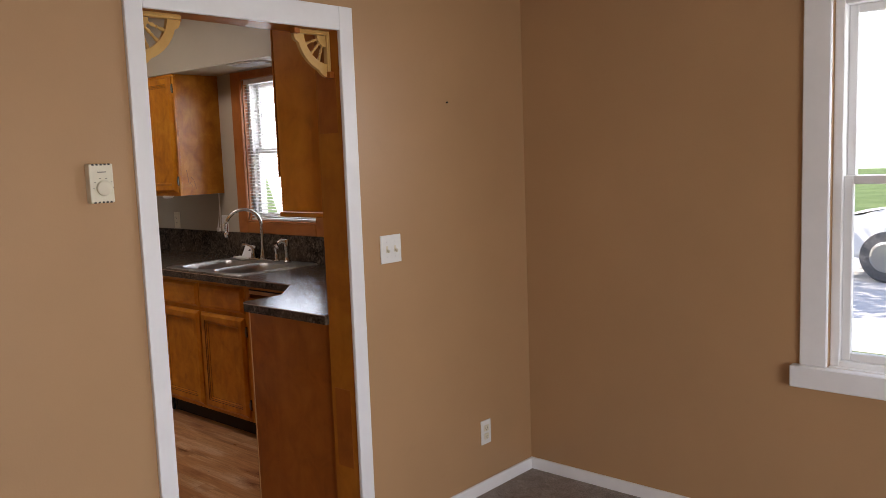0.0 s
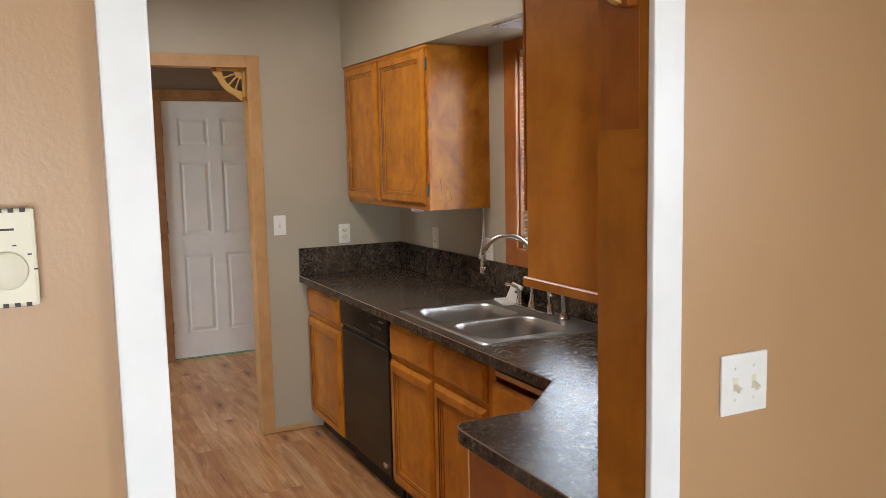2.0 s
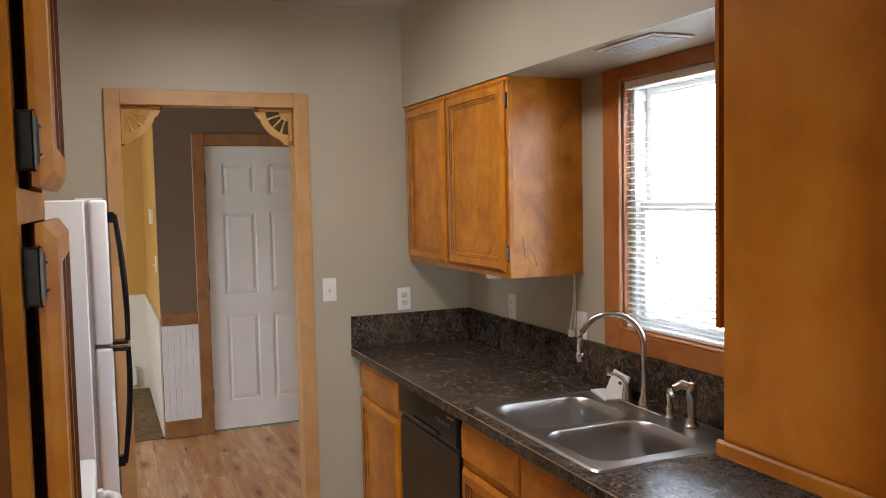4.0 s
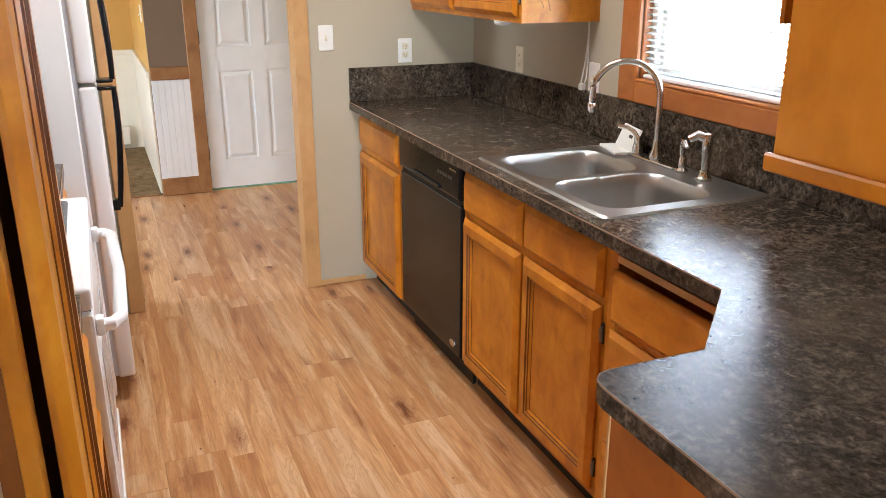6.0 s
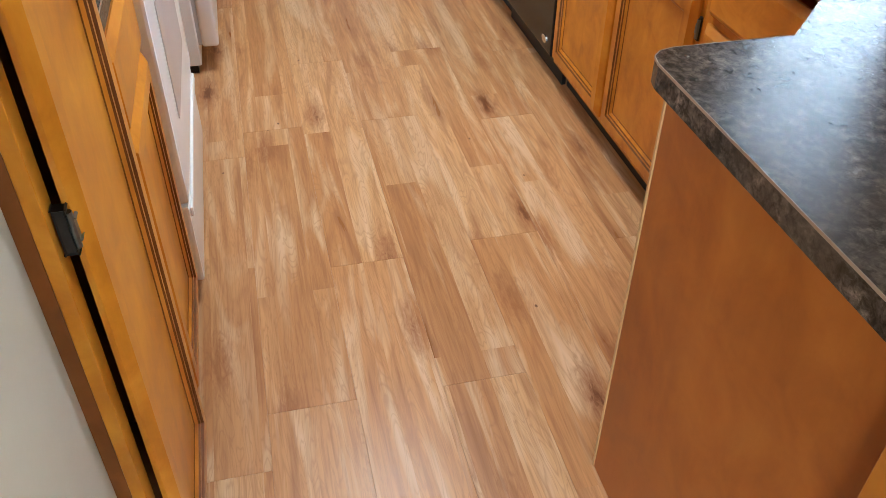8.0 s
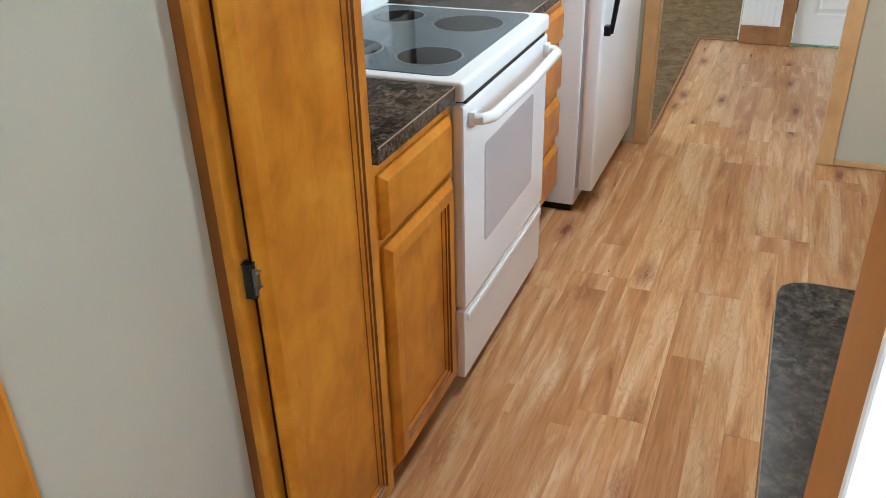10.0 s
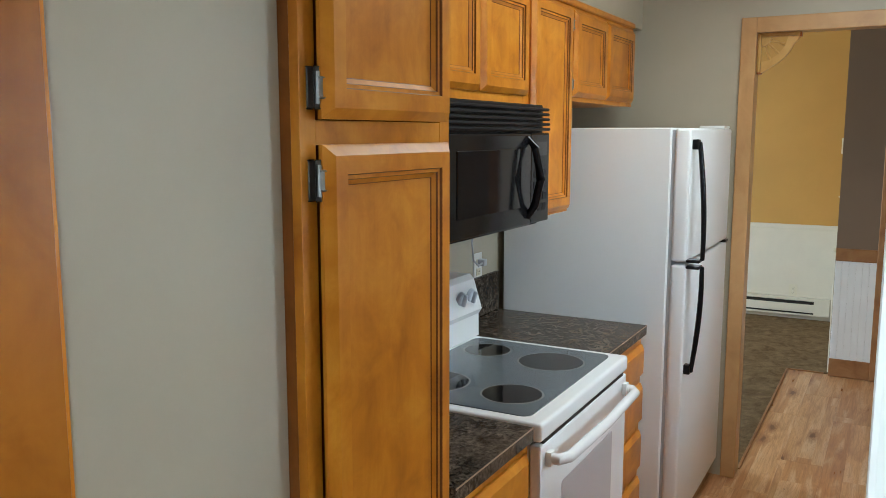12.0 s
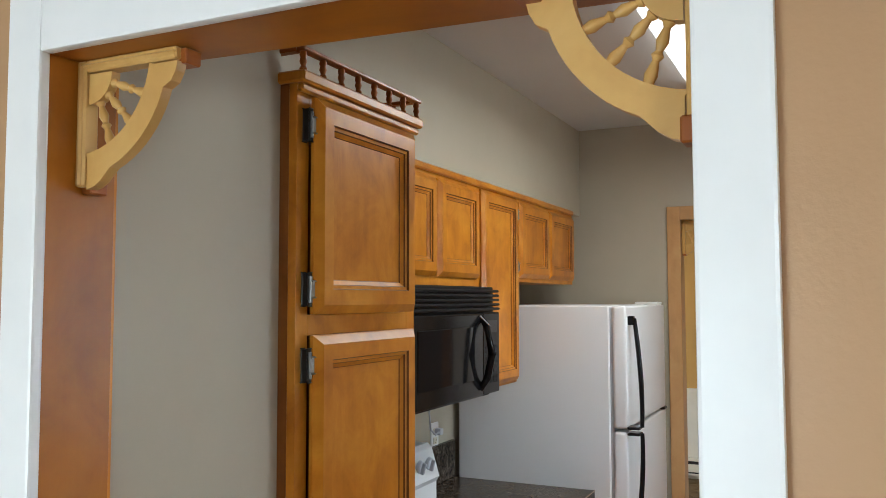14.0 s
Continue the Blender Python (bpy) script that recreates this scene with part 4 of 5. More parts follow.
def stove():
    e = thing("range", "white freestanding electric range with a glass cooktop", "range", (-3.7965, 1.303, 0), rz=180)
    w = 0.754
    boxes("body", M_ENAMEL, [(0.002, 0.0, 0.05, w - 0.002, 0.64, 0.895)], e, bev=0.004)
    boxes("plinth", M_BLACKMAT, [(0.02, 0.03, 0.0, w - 0.02, 0.6, 0.05)], e)
    part("cooktop_frame", lambda bm: box(bm, 0.0, -0.036, 0.872, w, 0.56, 0.922, 0.012, 3), M_ENAMEL, e, smooth=True)

    def rr(x0, y0, x1, y1, r, n=6):
        pts = []
        for cx, cy, a0 in ((x1 - r, y1 - r, 0), (x0 + r, y1 - r, 90), (x0 + r, y0 + r, 180), (x1 - r, y0 + r, 270)):
            pts += [(cx + r * math.cos(radians(a0 + 90 * i / n)), cy + r * math.sin(radians(a0 + 90 * i / n))) for i in range(n + 1)]
        return pts
    part("cooktop", lambda bm: prism(bm, rr(0.035, 0.012, w - 0.035, 0.505, 0.03), 0.915, 0.9245), M_COOK, e, label="speckled grey ceramic glass")
    for x, y, r in ((0.188, 0.129, 0.084), (0.548, 0.155, 0.102), (0.190, 0.378, 0.100), (0.580, 0.395, 0.076)):
        part("burner_ring", lambda bm: lathe(bm, [(r + 0.006, 0.9240), (r + 0.006, 0.9250), (r, 0.9252), (r - 0.01, 0.9252)], pose(x, y, 0), 40), M_RING, e)
        part("burner", lambda bm: lathe(bm, [(r, 0.9245), (r, 0.9256), (r * 0.5, 0.9258)], pose(x, y, 0), 40), M_GLASSBLK, e)
    # backguard with knobs

    def guard(bm):
        prof = [(0.535, 0.915), (0.515, 0.925), (0.516, 1.005), (0.503, 1.025), (0.535, 1.130), (0.552, 1.147), (0.65, 1.147), (0.65, 0.915)]
        prism(bm, prof, 0.0, w, Matrix(((0, 0, 1, 0), (1, 0, 0, 0), (0, 1, 0, 0), (0, 0, 0, 1))))
    part("backguard", guard, M_ENAMEL, e)
    boxes("display", M_GLASSBLK, [(0.27, 0.505, 1.05, 0.50, 0.530, 1.11)], e)
    for x in (0.07, 0.145, 0.615, 0.690):
        part("knob", lambda bm: (lathe(bm, [(0.026, 0), (0.024, 0.012), (0.019, 0.016)], n=20), box(bm, -0.005, -0.022, 0.010, 0.005, 0.022, 0.030, 0.003)), M_KNOB, e, pose(x, 0.5215, 1.082, 106))
    # oven door, window, handle, drawer
    part("oven_door", lambda bm: box(bm, 0.004, -0.034, 0.288, w - 0.004, -0.002, 0.862, 0.008, 2), M_ENAMEL, e)
    boxes("vent_gap", M_DARK, [(0.03, -0.030, 0.860, w - 0.03, -0.005, 0.874)], e)
    part("door_window", lambda bm: prism(bm, rr(0.155, 0.425, w - 0.155, 0.715, 0.012), 0.0, 0.002, Matrix(((1, 0, 0, 0), (0, 0, -1, -0.0342), (0, 1, 0, 0), (0, 0, 0, 1)))), M_OVENWIN, e, label="grey oven window")
    zh = 0.822

    def grip(bm):
        tube(bm, [(0.045, -0.036, zh), (0.045, -0.066, zh), (0.075, -0.084, zh), (w / 2, -0.092, zh), (w - 0.075, -0.084, zh), (w - 0.045, -0.066, zh), (w - 0.045, -0.036, zh)], 0.015, 12)
        box(bm, 0.030, -0.052, zh - 0.020, 0.062, -0.034, zh + 0.020, 0.006, 2)
        box(bm, w - 0.062, -0.052, zh - 0.020, w - 0.030, -0.034, zh + 0.020, 0.006, 2)
    part("handle", grip, M_ENAMEL, e, smooth=True)
    part("drawer", lambda bm: (box(bm, 0.004, -0.030, 0.055, w - 0.004, -0.002, 0.278, 0.007, 2), box(bm, 0.02, -0.038, 0.240, w - 0.02, -0.028, 0.266, 0.005, 2)), M_ENAMEL, e)


def cook_mat():
    m, nt, b = mat("speckled_ceramic_glass", 0.09)
    n = noise_tex(nt, coords(nt), 420, 2, 0.6)
    nt.links.new(ramp(nt, n, [(0.42, (0.075, 0.088, 0.10)), (0.6, (0.155, 0.175, 0.195))]), b.inputs["Base Color"])
    return m


M_COOK = cook_mat()
M_RING = plain("burner_ring_print", (0.20, 0.20, 0.20), 0.15)
M_KNOB = plain("grey_knob_plastic", (0.50, 0.51, 0.54), 0.35)
M_OVENWIN = plain("oven_window_print", (0.52, 0.50, 0.50), 0.16, var=0.03, scale=300)
stove()

# upper cabinets of the range run
YU = 0.965
cab = thing("microwave_wall_cabinet", "honey-stained maple wall cabinet above the microwave", "cabinet", (-3.7965, YU, 0), rz=180, group="range wall cabinets")
carcass(cab, 0.752, 0.335, 1.742, 2.134, side=M_CAB)
cab_door(cab, 0.018, 0, 1.772, 0.352, 0.332)
cab_door(cab, 0.380, 0, 1.772, 0.352, 0.332)
cab = thing("narrow_wall_cabinet", "honey-stained maple wall cabinet with one tall door", "cabinet", (-4.5495, YU, 0), rz=180, group="range wall cabinets")
carcass(cab, 0.404, 0.335, 1.350, 2.134)
cab_door(cab, 0.010, 0, 1.362, 0.384, 0.751)
cab = thing("fridge_wall_cabinet", "honey-stained maple wall cabinet above the refrigerator", "cabinet", (-4.9545, YU, 0), rz=180, group="range wall cabinets")
carcass(cab, 0.82, 0.335, 1.768, 2.134)
cab_door(cab, 0.016, 0, 1.786, 0.388, 0.320, "l")
cab_door(cab, 0.412, 0, 1.786, 0.388, 0.320)
cab = thing("crown_moulding", "honey-stained maple moulding along the wall cabinets", "moulding")
boxes("strip", M_CABH, [(XF + 0.17, YU - 0.001, 2.120, -3.38, YU + 0.014, 2.1445)], cab, bev=0.005)
# cabinet between pantry and microwave, hidden mostly by the pantry
cab = thing("narrow_wall_cabinet", "honey-stained maple wall cabinet beside the pantry", "cabinet", (-3.378, YU, 0), rz=180, group="range wall cabinets")
carcass(cab, 0.416, 0.335, 1.350, 2.134)
cab_door(cab, 0.012, 0, 1.362, 0.39, 0.751)


def microwave():
    e = thing("microwave", "black over-the-range microwave with a curved handle", "microwave", (-3.7985, 1.025, 0), rz=180)
    w, z0, z1 = 0.750, 1.345, 1.740
    boxes("case", M_BLACKMAT, [(0, 0.0, z0 + 0.012, w, 0.40, z1)], e, bev=0.004)
    part("vent_grille", lambda bm: [box(bm, 0.006, -0.030 + 0.001 * i, 1.655 + i * 0.016, w - 0.006, 0.002, 1.6645 + i * 0.016, 0.003) for i in range(5)], M_BLACKMAT, e)
    part("door", lambda bm: box(bm, 0.004, -0.030, z0 + 0.010, w - 0.165, 0.0, 1.648, 0.010, 3), M_BLACK, e, smooth=True)
    part("window", lambda bm: box(bm, 0.075, -0.033, z0 + 0.070, w - 0.250, -0.029, 1.600, 0.002), M_GLASSBLK, e)
    part("control_panel", lambda bm: box(bm, w - 0.160, -0.026, z0 + 0.012, w - 0.004, 0.0, 1.648, 0.006, 2), M_BLACK, e)
    boxes("display", M_GLASSBLK, [(w - 0.135, -0.028, 1.575, w - 0.03, -0.0255, 1.62)], e)
    boxes("buttons", M_BLACKMAT, [(w - 0.135 + i * 0.037, -0.0275, z0 + 0.05 + j * 0.036, w - 0.108 + i * 0.037, -0.0255, z0 + 0.074 + j * 0.036) for i in range(3) for j in range(4)], e)
    xh = w - 0.190
    part("handle", lambda bm: tube(bm, [(xh, -0.028, z0 + 0.035), (xh + 0.004, -0.052, z0 + 0.075), (xh + 0.006, -0.070, 1.50), (xh + 0.004, -0.052, 1.600), (xh, -0.028, 1.635)], [0.010, 0.013, 0.014, 0.013, 0.010], 12), M_BLACK, e, smooth=True)
    boxes("underside", M_BLACKMAT, [(0.02, 0.01, z0, w - 0.02, 0.38, z0 + 0.0115)], e)


microwave()


def fridge():
    e = thing("refrigerator", "white top-freezer refrigerator with long black handles", "refrigerator", (-5.056, 1.336, 0), rz=180)
    w, zt, zs = 0.826, 1.668, 1.160
    boxes("body", M_FRIDGE, [(0, 0.004, 0.035, w, 0.685, zt)], e, bev=0.005)
    boxes("kick_grille", M_BLACKMAT, [(0.02, 0.02, 0.0, w - 0.02, 0.6, 0.12)], e)
    boxes("gasket", M_KNOB, [(0.012, -0.010, 0.11, w - 0.012, 0.005, zt - 0.008)], e)
    part("freezer_door", lambda bm: box(bm, 0.0, -0.068, zs + 0.006, w, -0.0095, zt - 0.002, 0.012, 3), M_FRIDGE, e, smooth=True)
    part("fresh_food_door", lambda bm: box(bm, 0.0, -0.068, 0.105, w, -0.0095, zs - 0.006, 0.012, 3), M_FRIDGE, e, smooth=True)
    part("hinge_cover", lambda bm: box(bm, w - 0.13, -0.060, zt - 0.002, w - 0.01, 0.05, zt + 0.012, 0.004), M_PLASTIC, e)
    part("hinge", lambda bm: box(bm, w - 0.06, -0.074, zs - 0.006, w - 0.004, -0.02, zs + 0.006, 0.002), M_IRON, e)
    xh = 0.045

    def grip(z0, z1, flip):
        """A bowed bar from its end block at z1 to the split at z0."""
        def build(bm):
            n = 14
            pts = []
            for i in range(n + 1):
                t = i / n
                z = z0 + (z1 - z0) * t
                pts.append((xh, -0.082 - 0.036 * math.sin(math.pi * (0.50 * t + 0.42)) , z))
            tube(bm, pts, [0.0085 + 0.002 * math.sin(math.pi * i / n) for i in range(n + 1)], 10)
            zz = z1 - 0.02 if z1 > z0 else z1
            box(bm, xh - 0.022, -0.092, zz - 0.008, xh + 0.014, -0.066, zz + 0.030, 0.006, 2)
            box(bm, xh - 0.05, -0.118, z0 - 0.006, xh + 0.010, -0.066, z0 + 0.006, 0.004)
        return build
    part("handle", grip(zs + 0.012, 1.615, 1), M_BLACK, e, smooth=True)
    part("handle", grip(zs - 0.012, 0.735, -1), M_BLACK, e, smooth=True)


fridge()


def ceiling_light():
    e = thing("ceiling_light", "lit fluorescent ceiling light with wooden end caps", "ceiling light", (-4.56, 1.915, CEIL))
    part("diffuser", lambda bm: box(bm, -0.59, -0.225, -0.090, 0.59, 0.225, -0.006, 0.03, 3), M_DIFFUSER, e)
    for x in (-0.615, 0.592):
        boxes("end_cap", M_OAK, [(x, -0.235, -0.075, x + 0.022, 0.235, -0.001)], e, bev=0.004)


ceiling_light()

# ---------------------------------------------------------------- fretwork brackets in the openings
def bracket(name_at, rz, group, size=0.172):
    """A quarter-sunburst corner bracket: moulded L frame, fan hub, curved band, three turned spindles. Corner at the origin, arms along +x and -z."""
    e = thing("fretwork_bracket", "honey wood corner bracket with turned spindles", "bracket", name_at, rz, group)
    L = size
    to_wall = Matrix(((1, 0, 0, 0), (0, 0, 1, 0), (0, -1, 0, 0), (0, 0, 0, 1)))

    def frame_l(bm):
        for d, w, t in ((0.0, 0.016, 0.024), (0.005, 0.006, 0.029)):
            box(bm, d, -t / 2, -L, d + w, t / 2, 0.0 if d == 0.0 else -d, 0.0025)
            box(bm, d + w, -t / 2, -(d + w), L + 0.004, t / 2, -d, 0.0025)
    part("frame", frame_l, M_BRACKET, e)

    for b in ((0.0005, -0.002, -L - 0.009, 0.020, 0.026, -L + 0.016), (L - 0.014, -0.002, -0.020, L + 0.012, 0.026, -0.0005)):
        boxes("mounting_block", M_PANEL, [b], e, bev=0.002, label="dark stained mounting block")
    c = 0.018

    def fan(bm):
        r = 0.040
        pts = [(c, c)] + [(c + r * math.cos(radians(a)), c + r * math.sin(radians(a))) for a in range(0, 91, 9)]
        prism(bm, pts, -0.007, 0.007, to_wall)
    part("hub", fan, M_BRACKET, e)
    R0, R1 = L * 0.735, L * 0.92

    def band(bm):
        out = [(L + 0.004, c), (L + 0.001, c + 0.012), (L - 0.006, c + 0.024)]
        out += [(c * 0.1 + R1 * math.cos(radians(a)), c * 0.1 + R1 * math.sin(radians(a))) for a in range(18, 73, 5)]
        out += [(c + 0.024, L - 0.006), (c + 0.012, L + 0.001), (c, L + 0.004)]
        inn = [(c * 0.1 + R0 * math.cos(radians(a)), c * 0.1 + R0 * math.sin(radians(a))) for a in range(84, 5, -6)]
        pts = out + [(c, R0 + 0.008)] + inn + [(R0 + 0.008, c)]
        prism(bm, pts, -0.008, 0.008, to_wall)
    part("curved_band", band, M_BRACKET, e)
    prof = [(0.0035, 0.0), (0.0065, 0.004), (0.0035, 0.009), (0.0065, 0.022), (0.0035, 0.032), (0.0065, 0.036), (0.0035, 0.041), (0.0068, 0.055), (0.0040, 0.068), (0.0060, 0.074)]
    k = (R0 - 0.052) / 0.070
    for a in (20, 45, 70):
        d = Vector((math.cos(radians(a)), 0, -math.sin(radians(a))))
        m = Matrix.Translation(Vector((c, 0, -c)) + d * 0.037) @ d.to_track_quat("Z", "Y").to_matrix().to_4x4() @ Matrix.Diagonal((1, 1, k, 1))
        part("spindle", lambda bm: lathe(bm, prof, m, 12), M_BRACKET, e, smooth=True)
    return e


XBR = -2.456
bracket((XBR, OY0 + 0.001, OZ - 0.001), 90, "opening brackets", 0.166)
bracket((XBR, OY1 - 0.001, OZ - 0.001), -90, "opening brackets", 0.166)
bracket((XF - 0.055, DY0 + 0.001, DZ - 0.001), 90, "doorway brackets")
bracket((XF - 0.055, DY1 - 0.001, DZ - 0.001), -90, "doorway brackets")


# ---------------------------------------------------------------- plates and controls on the walls (built facing -y)
def screw(bm, x, z, y=-0.0068):
    lathe(bm, [(0.003, 0), (0.0026, 0.0012)], pose(x, y + 0.0004, z, 90), 8)


def switch_plate(at, rz, toggles):
    e = thing("light_switch", "white %s toggle light switch plate" % ("double" if toggles == 2 else "single"), "light switch", at, rz)
    w = 0.070 if toggles == 1 else 0.115
    part("plate", lambda bm: box(bm, -w / 2, -0.006, -0.057, w / 2, 0.0, 0.057, 0.003, 2), M_PLASTIC, e)
    for x in ((0,) if toggles == 1 else (-0.023, 0.023)):
        boxes("slot", M_IVORY, [(x - 0.0055, -0.0066, -0.013, x + 0.0055, -0.005, 0.013)], e)
        part("toggle", lambda bm: box(bm, -0.004, -0.017, -0.005, 0.004, 0.0, 0.005, 0.0015), M_IVORY, e, pose(x, -0.004, -0.003, 24))
        [part("screw", lambda bm: screw(bm, x, sz), M_PLASTIC, e) for sz in (0.030, -0.030)]
    return e


def outlet(at, rz, material=None):
    e = thing("wall_outlet", "white duplex wall outlet with its cover plate", "outlet", at, rz)
    part("plate", lambda bm: box(bm, -0.035, -0.006, -0.057, 0.035, 0.0, 0.057, 0.003, 2), material or M_PLASTIC, e)
    for z in (-0.0195, 0.0195):
        part("receptacle", lambda bm: box(bm, -0.0165, -0.0085, z - 0.014, 0.0165, -0.004, z + 0.014, 0.004, 2), M_IVORY, e)
        boxes("slots", M_SLOT, [(-0.0075, -0.0090, z - 0.003, -0.0055, -0.0082, z + 0.006), (0.0055, -0.0090, z - 0.003, 0.0075, -0.0082, z + 0.005), (-0.002, -0.0090, z - 0.010, 0.002, -0.0082, z - 0.006)], e)
    part("screw", lambda bm: screw(bm, 0, 0), M_PLASTIC, e)
    return e


switch_plate((XW, 2.307, 1.162), 90, 2)
outlet((XW, 2.880, 0.235), 90)
switch_plate((XF, 2.405, 1.212), 90, 1)
outlet((XF, 2.792, 1.142), 90)
outlet((-5.435, YS, 1.134), 0, M_IVORY)
switch_plate((-4.830, YS, 1.124), 0, 1)
outlet((-4.870, YR, 1.115), 180)
outlet((XE + 0.012, 1.32, 0.255), 90, M_IVORY)


def thermostat():
    e = thing("thermostat", "ivory plastic wall thermostat with a round dial", "thermostat", (XW, 1.116, 1.485), 90)

    def body(bm):
        box(bm, -0.036, -0.028, -0.057, 0.036, 0.0, 0.057, 0.004, 2)
    part("body", body, M_IVORY, e)
    boxes("vent_slots", M_SLOT, [(-0.027 + i * 0.012, -0.0286, z, -0.021 + i * 0.012, -0.024, z + 0.005) for i in range(5) for z in (-0.0572, 0.0525)], e)
    part("dial", lambda bm: lathe(bm, [(0.0225, 0), (0.0215, 0.008), (0.019, 0.010), (0.004, 0.0105)], pose(0.004, -0.028, -0.014, 90), 32), M_IVORY, e, smooth=True)
    boxes("name_bar", M_SLOT, [(-0.012, -0.0285, 0.032, 0.014, -0.0277, 0.0345)], e)
    ticks = [(0.004 + 0.030 * math.cos(radians(a)), -0.014 + 0.030 * math.sin(radians(a))) for a in range(0, 181, 36)]
    boxes("scale_marks", M_SLOT, [(x - 0.0022, -0.0284, z - 0.0008, x + 0.0022, -0.0278, z + 0.0008) for x, z in ticks], e)


thermostat()

nail = thing("wall_nail", "small dark nail stuck into the tan wall", "nail", (XW, 2.684, 1.756), 90)
part("shank", lambda bm: lathe(bm, [(0.0035, 0), (0.0035, 0.008), (0.002, 0.009)], pose(0, 0, 0, 90), 8), M_IRON, nail)


# ---------------------------------------------------------------- blind in the kitchen window
def blind():
    e = thing("mini_blind", "white horizontal mini blind, lowered with open slats", "blind", (KX0 + 0.006, YS + 0.019, 0))
    w = KX1 - KX0 - 0.012
    boxes("headrail", M_WHITE, [(0, -0.013, KZ1 - 0.030, w, 0.013, KZ1 - 0.002)], e, bev=0.002)
    boxes("bottom_rail", M_WHITE, [(0.002, -0.011, KZ0 + 0.008, w - 0.002, 0.011, KZ0 + 0.020)], e, bev=0.003)

    def slat_shape(bm):
        n = 4
        top = [bm.verts.new((x, -0.0115 + 0.023 * i / n, 0.0022 * (1 - (2 * i / n - 1) ** 2))) for x in (0.003, w - 0.003) for i in range(n + 1)]
        for i in range(n):
            bm.faces.new((top[i], top[i + 1], top[n + 2 + i], top[n + 1 + i]))
        bmesh.ops.solidify(bm, geom=list(bm.faces), thickness=0.0006)
    z, first = KZ0 + 0.034, None
    while z < KZ1 - 0.036:
        m = pose(0, 0, z, 13, 0, 0)
        if first is None:
            first = part("slat", slat_shape, M_BLIND, e, m)
        else:
            o = new("slat", first.data)
            o.parent, o.matrix_basis = e, m
        z += 0.0208
    for x in (0.09, w - 0.09):
        part("ladder_cord", lambda bm: tube(bm, [(x, -0.013, KZ0 + 0.015), (x, -0.013, KZ1 - 0.02)], 0.0007, 5), M_BLIND, e)
    part("pull_cord", lambda bm: (tube(bm, [(w - 0.045, -0.016, KZ1 - 0.03), (w - 0.048, -0.018, 1.52)], 0.0012, 5), lathe(bm, [(0.003, 0), (0.006, -0.02), (0.0045, -0.034)], pose(w - 0.048, -0.018, 1.52), 8)), M_OAK, e, label="pull cord with a wooden tassel")
    part("tilt_wand", lambda bm: tube(bm, [(0.05, -0.017, KZ1 - 0.03), (0.055, -0.019, 1.55)], 0.003, 6), M_GLASS, e)


M_BLIND = plain("white_slat_vinyl", (0.82, 0.82, 0.80), 0.4, var=0.02)
blind()

# ---------------------------------------------------------------- small fixed things
puck = thing("puck_light", "small white light under the wall cabinet", "cabinet light", (-5.03, 2.86, 1.332))
part("housing", lambda bm: lathe(bm, [(0.034, 0), (0.034, -0.010), (0.026, -0.018), (0.010, -0.020)], n=24), M_PLASTIC, puck, smooth=True)

cord = thing("lamp_cord", "white lamp cord hanging from the wall cabinet", "cord", (-4.872, YS - 0.012, 1.332))
part("wire", lambda bm: tube(bm, [(0, 0, 0), (0.004, -0.002, -0.07), (-0.006, -0.003, -0.15), (-0.020, -0.004, -0.205), (-0.026, -0.006, -0.235), (-0.008, -0.006, -0.245), (0.006, -0.004, -0.215), (0.010, -0.002, -0.16), (0.006, -0.001, -0.05), (0.004, 0, 0)], 0.003, 6), M_PLASTIC, cord, smooth=True)
part("plug", lambda bm: box(bm, -0.034, -0.014, -0.262, -0.006, 0.006, -0.236, 0.006, 2), M_PLASTIC, cord)

cord = thing("power_cord", "grey power cord plugged in behind the range", "cord", (-4.870, YR + 0.009, 1.135))
part("plug", lambda bm: box(bm, -0.016, 0, -0.014, 0.016, 0.030, 0.014, 0.006, 2), M_KNOB, cord)
part("wire", lambda bm: tube(bm, [(0.01, 0.022, 0), (0.05, 0.024, -0.006), (0.085, 0.018, 0.02), (0.085, 0.012, 0.09), (0.06, 0.010, 0.16), (0.04, 0.010, 0.235)], 0.004, 7), M_KNOB, cord, smooth=True)

vent = thing("soffit_vent", "white flat register in the soffit underside", "vent", (-4.11, 2.925, 2.106))
boxes("plate", M_PLASTIC, [(-0.15, -0.075, -0.006, 0.15, 0.075, 0.0)], vent, bev=0.002)
boxes("fins", M_KNOB, [(-0.13, -0.058 + i * 0.018, -0.009, 0.13, -0.046 + i * 0.018, -0.0055) for i in range(7)], vent)

heater = thing("baseboard_heater", "cream electric baseboard heater along the wainscot", "heater", (XE + 0.013, 0.0, 0.0))
boxes("case", M_CREAM, [(0, -1.0, 0.05, 0.012, 1.62, 0.205), (0, -1.0, 0.178, 0.050, 1.62, 0.205), (0.045, -1.0, 0.078, 0.058, 1.62, 0.150), (0, -1.0, 0.045, 0.055, 1.62, 0.062)], heater, bev=0.003)
boxes("fin_slot", M_DARK, [(0.012, -1.0, 0.062, 0.042, 1.50, 0.170)], heater)
boxes("end_cover", M_CREAM, [(0.012, 1.50, 0.05, 0.059, 1.63, 0.207)], heater, bev=0.003)

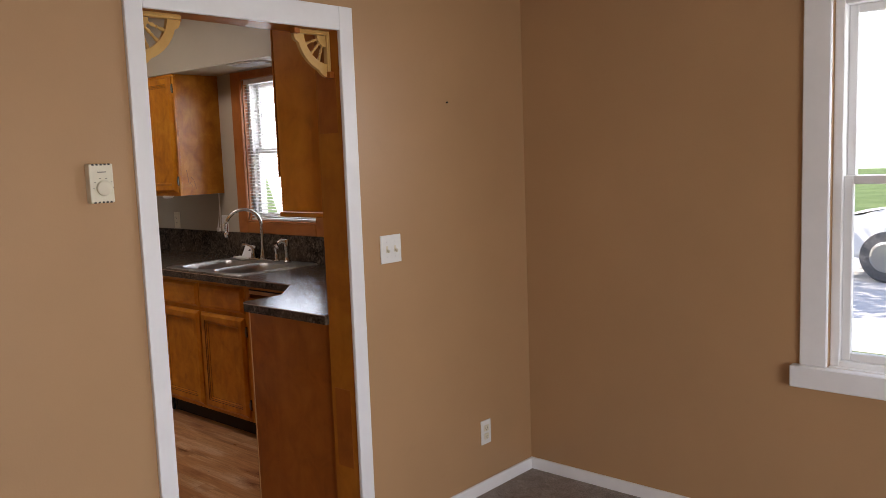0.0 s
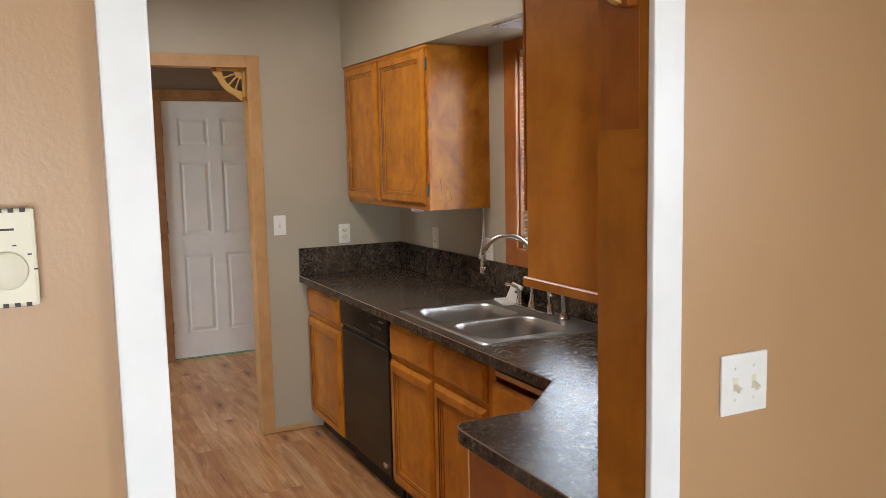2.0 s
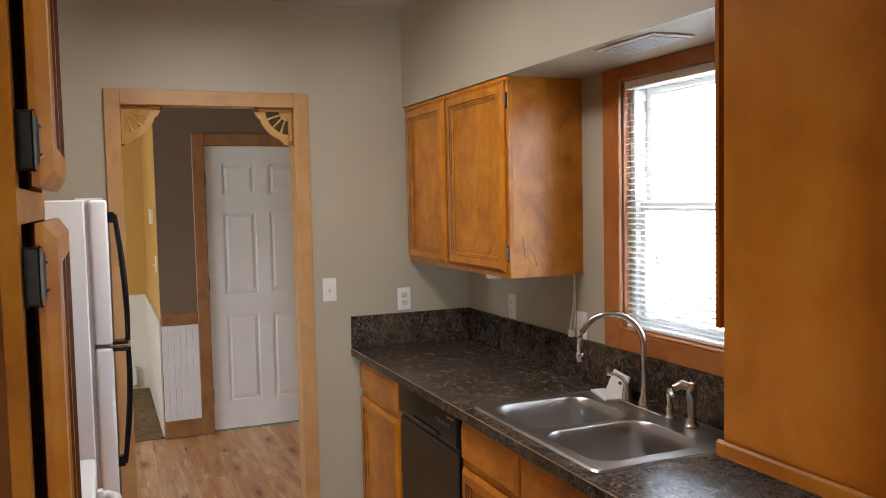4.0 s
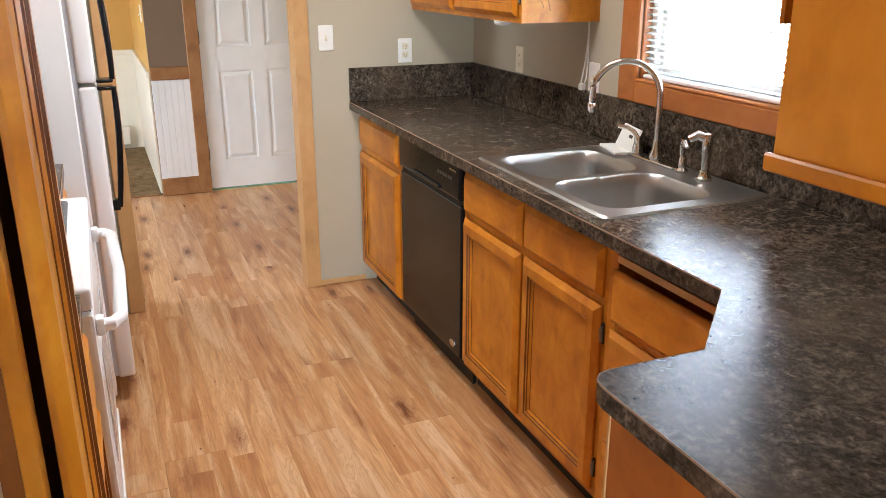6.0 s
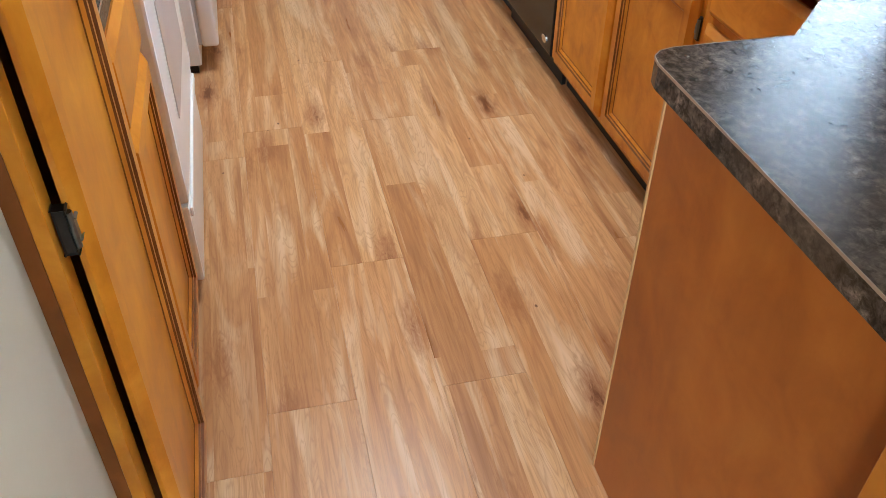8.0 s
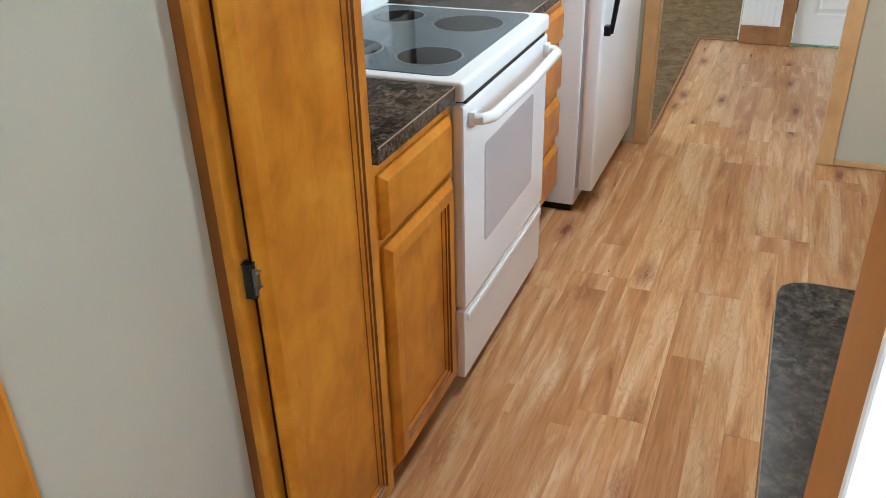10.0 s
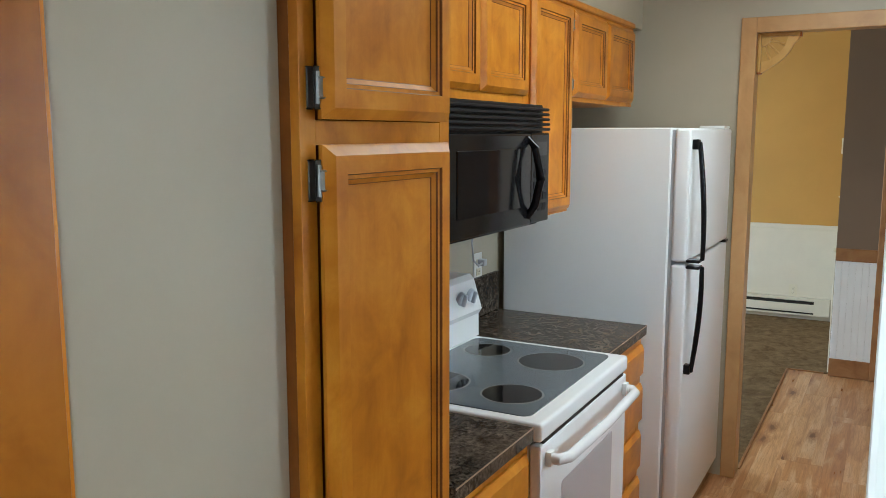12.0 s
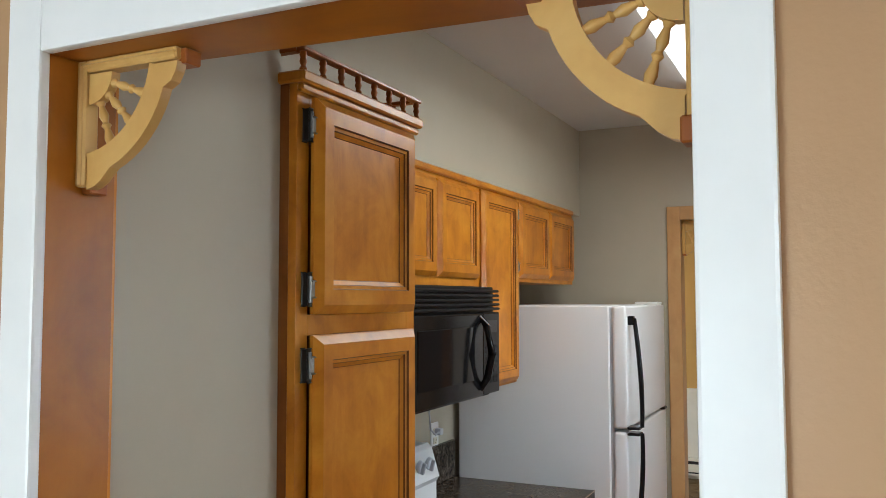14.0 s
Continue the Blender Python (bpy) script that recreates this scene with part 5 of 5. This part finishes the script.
ctl = thing("room_thermostat", "small beige thermostat on the mustard wall", "thermostat", (-8.39, HY, 1.56), 0)
part("body", lambda bm: box(bm, -0.04, -0.028, -0.055, 0.04, 0, 0.055, 0.005, 2), M_IVORY, ctl)
switch_plate((-8.26, HY, 1.22), 0, 1)
strip = thing("carpet_edge_strip", "dark carpet edge strip along the plank floor", "strip")
boxes("strip", M_RUSTIC, [(-8.05, 1.474, 0.0, XB, 1.489, 0.008), (-8.062, 1.474, 0.0, -8.05, HY - 0.03, 0.008)], strip, bev=0.002)

# ---------------------------------------------------------------- outside
def ground_mat():
    m, nt, b = mat("lawn", 0.9, 0, 0.2)
    v = coords(nt, rnd=False)
    n, f = noise_tex(nt, v, 0.7, 5), noise_tex(nt, v, 40, 3)
    col = ramp(nt, n, [(0.35, (0.07, 0.115, 0.035)), (0.65, (0.12, 0.17, 0.06))])
    nt.links.new(mix(nt, col, ramp(nt, f, [(0.3, (0.6, 0.6, 0.6)), (0.7, (1.3, 1.3, 1.3))]), 1.0, "MULTIPLY"), b.inputs["Base Color"])
    bump(nt, b, f, 0.8, 0.03)
    return m


structure(boxes("ground", ground_mat(), [(-400, -400, -0.5, 400, 400, -0.30)]), "mown green lawn outside the house", "ground")
# added slab, coloured pale to imitate lawn washed out by glare
structure(boxes("road", plain("glare_pale_ground", (0.50, 0.49, 0.46), 0.9, var=0.1, scale=20), [(-60, 7.6, -0.40, 60, 15.5, -0.29)]), "added pale slab imitating overexposed ground", "road")


# rubber paled: the veiling glare over the wheel is put into its colour
M_TYRE = plain("haze_paled_tyre", (0.09, 0.09, 0.09), 0.8, var=0.2)


def car():
    e = thing("car", "white parked car on the pale ground", "car", (-1.35, 12.3, -0.29))
    body = [(-2.2, 0.30), (-2.22, 0.62), (-2.10, 0.80), (-1.30, 0.92), (-0.75, 1.38), (0.75, 1.42), (1.45, 0.98), (2.15, 0.88), (2.22, 0.55), (2.18, 0.30)]
    up = Matrix(((1, 0, 0, 0), (0, 0, 1, 0), (0, 1, 0, 0), (0, 0, 0, 1)))
    part("body", lambda bm: (prism(bm, body, -0.85, 0.85, up), bmesh.ops.bevel(bm, geom=list(bm.edges), offset=0.05, segments=2, affect="EDGES")), M_ENAMEL, e, smooth=True)
    glass = [(-1.12, 0.95), (-0.70, 1.32), (0.70, 1.36), (1.25, 1.0)]
    part("side_window", lambda bm: prism(bm, glass, -0.856, -0.845, up), M_GLASSBLK, e)
    for x in (-1.38, 1.38):
        for y in (-0.78, 0.78):
            w = part("wheel", lambda bm: lathe(bm, [(0.20, -0.09), (0.31, -0.10), (0.33, -0.05), (0.33, 0.05), (0.31, 0.10), (0.20, 0.09)], pose(0, 0, 0, 90), 28), M_TYRE, e, pose(x, y, 0.33), True)
            part("rim", lambda bm: lathe(bm, [(0.20, -0.094), (0.17, -0.105), (0.05, -0.11)], pose(0, 0, 0, -90 if y > 0 else 90) @ Matrix.Diagonal((1, 1, -1, 1)), 20), M_STEEL, w)


car()


def tree(at, h, seed):
    rng = random.Random(seed)
    e = thing("tree", "green leafy tree on the lawn", "tree", at)
    tips = []

    def limbs(bm):
        tube(bm, [(0, 0, 0), (0.05, 0.03, h * 0.25), (0.0, 0.06, h * 0.5), (0.1, 0, h * 0.85)], [0.19, 0.15, 0.11, 0.03], 10)
        for i in range(11):
            a, z = i * 2.4, h * (0.28 + 0.05 * i)
            r = h * rng.uniform(0.18, 0.34) * (1.1 - 0.05 * i)
            end = Vector((r * math.cos(a), r * math.sin(a), z + h * rng.uniform(0.08, 0.2)))
            tube(bm, [(0, 0, z), tuple(end * 0.5 + Vector((0, 0, z * 0.45))), tuple(end)], [0.07, 0.045, 0.015], 7)
            tips.append(end)
    part("trunk", limbs, M_RUSTIC, e, smooth=True)

    def leaves(bm):
        for i in range(5200):
            t = rng.choice(tips)
            p = t * rng.uniform(0.55, 1.08) + Vector((rng.gauss(0, 0.38), rng.gauss(0, 0.38), rng.gauss(0.1, 0.34)))
            q = Euler((rng.uniform(0, 6), rng.uniform(0, 6), rng.uniform(0, 6))).to_matrix()
            s = rng.uniform(0.05, 0.11)
            bm.faces.new([bm.verts.new(p + q @ Vector(c)) for c in ((0, -s * 0.5, 0), (s, 0, 0.01), (0, s * 0.5, 0), (-s, 0, 0.01))])
    tagged(part("leaves", leaves, M_LEAF, e), kind="stuff")


M_LEAF = plain("green_leaf", (0.075, 0.12, 0.03), 0.55, var=0.35, scale=3)
tree((-6.6, 8.6, -0.3), 5.2, 3)
tree((-9.5, 11.5, -0.3), 6.4, 5)

# ---------------------------------------------------------------- floor planks, last
kf = structure(boxes("floor", M_DARK, [(-8.05, YR, -0.06, XB, YS, -0.012), (XB, YR, -0.06, XW - 0.02, YS, -0.012)]), "oak-look laminate plank floor of kitchen and hall", "floor")


def planks():
    rng = random.Random(7)
    pw, pl = 0.196, 1.22
    meshes = {}

    def plank_mesh(x0, x1, w):
        key = (round(x1 - x0, 3), round(w, 3))
        if key not in meshes:
            bm = bmesh.new()
            box(bm, 0, 0, -0.010, key[0] - 0.0002, key[1] - 0.0002, 0.0)
            top = [ed for ed in bm.edges if all(v.co.z > -0.001 for v in ed.verts)]
            bmesh.ops.bevel(bm, geom=top, offset=0.0007, segments=1, affect="EDGES")
            me = bpy.data.meshes.new("plank")
            bm.to_mesh(me)
            bm.free()
            me.materials.append(M_PLANK)
            meshes[key] = me
        return meshes[key]
    y, row = 1.845 - 6 * pw, 0
    joints = {3: -3.23, 5: -3.848, 6: -3.375, 7: -3.88, 4: -4.60, 8: -3.30}
    while y < YS:
        x = joints.get(row, -3.0 - 0.2 * rng.randrange(6)) + pl
        while x < XW - 0.02:
            x += pl
        w = min(pw, YS - y)
        limit = -8.05 if y > 1.40 else XB
        while x > limit:
            a, b = max(x - pl, limit), min(x, XW - 0.021)
            if b - a > 0.02:
                o = new("plank", plank_mesh(a, b, w))
                o.parent, o.location = kf, (a, y, 0.0)
            x -= pl
        y += pw
        row += 1


planks()
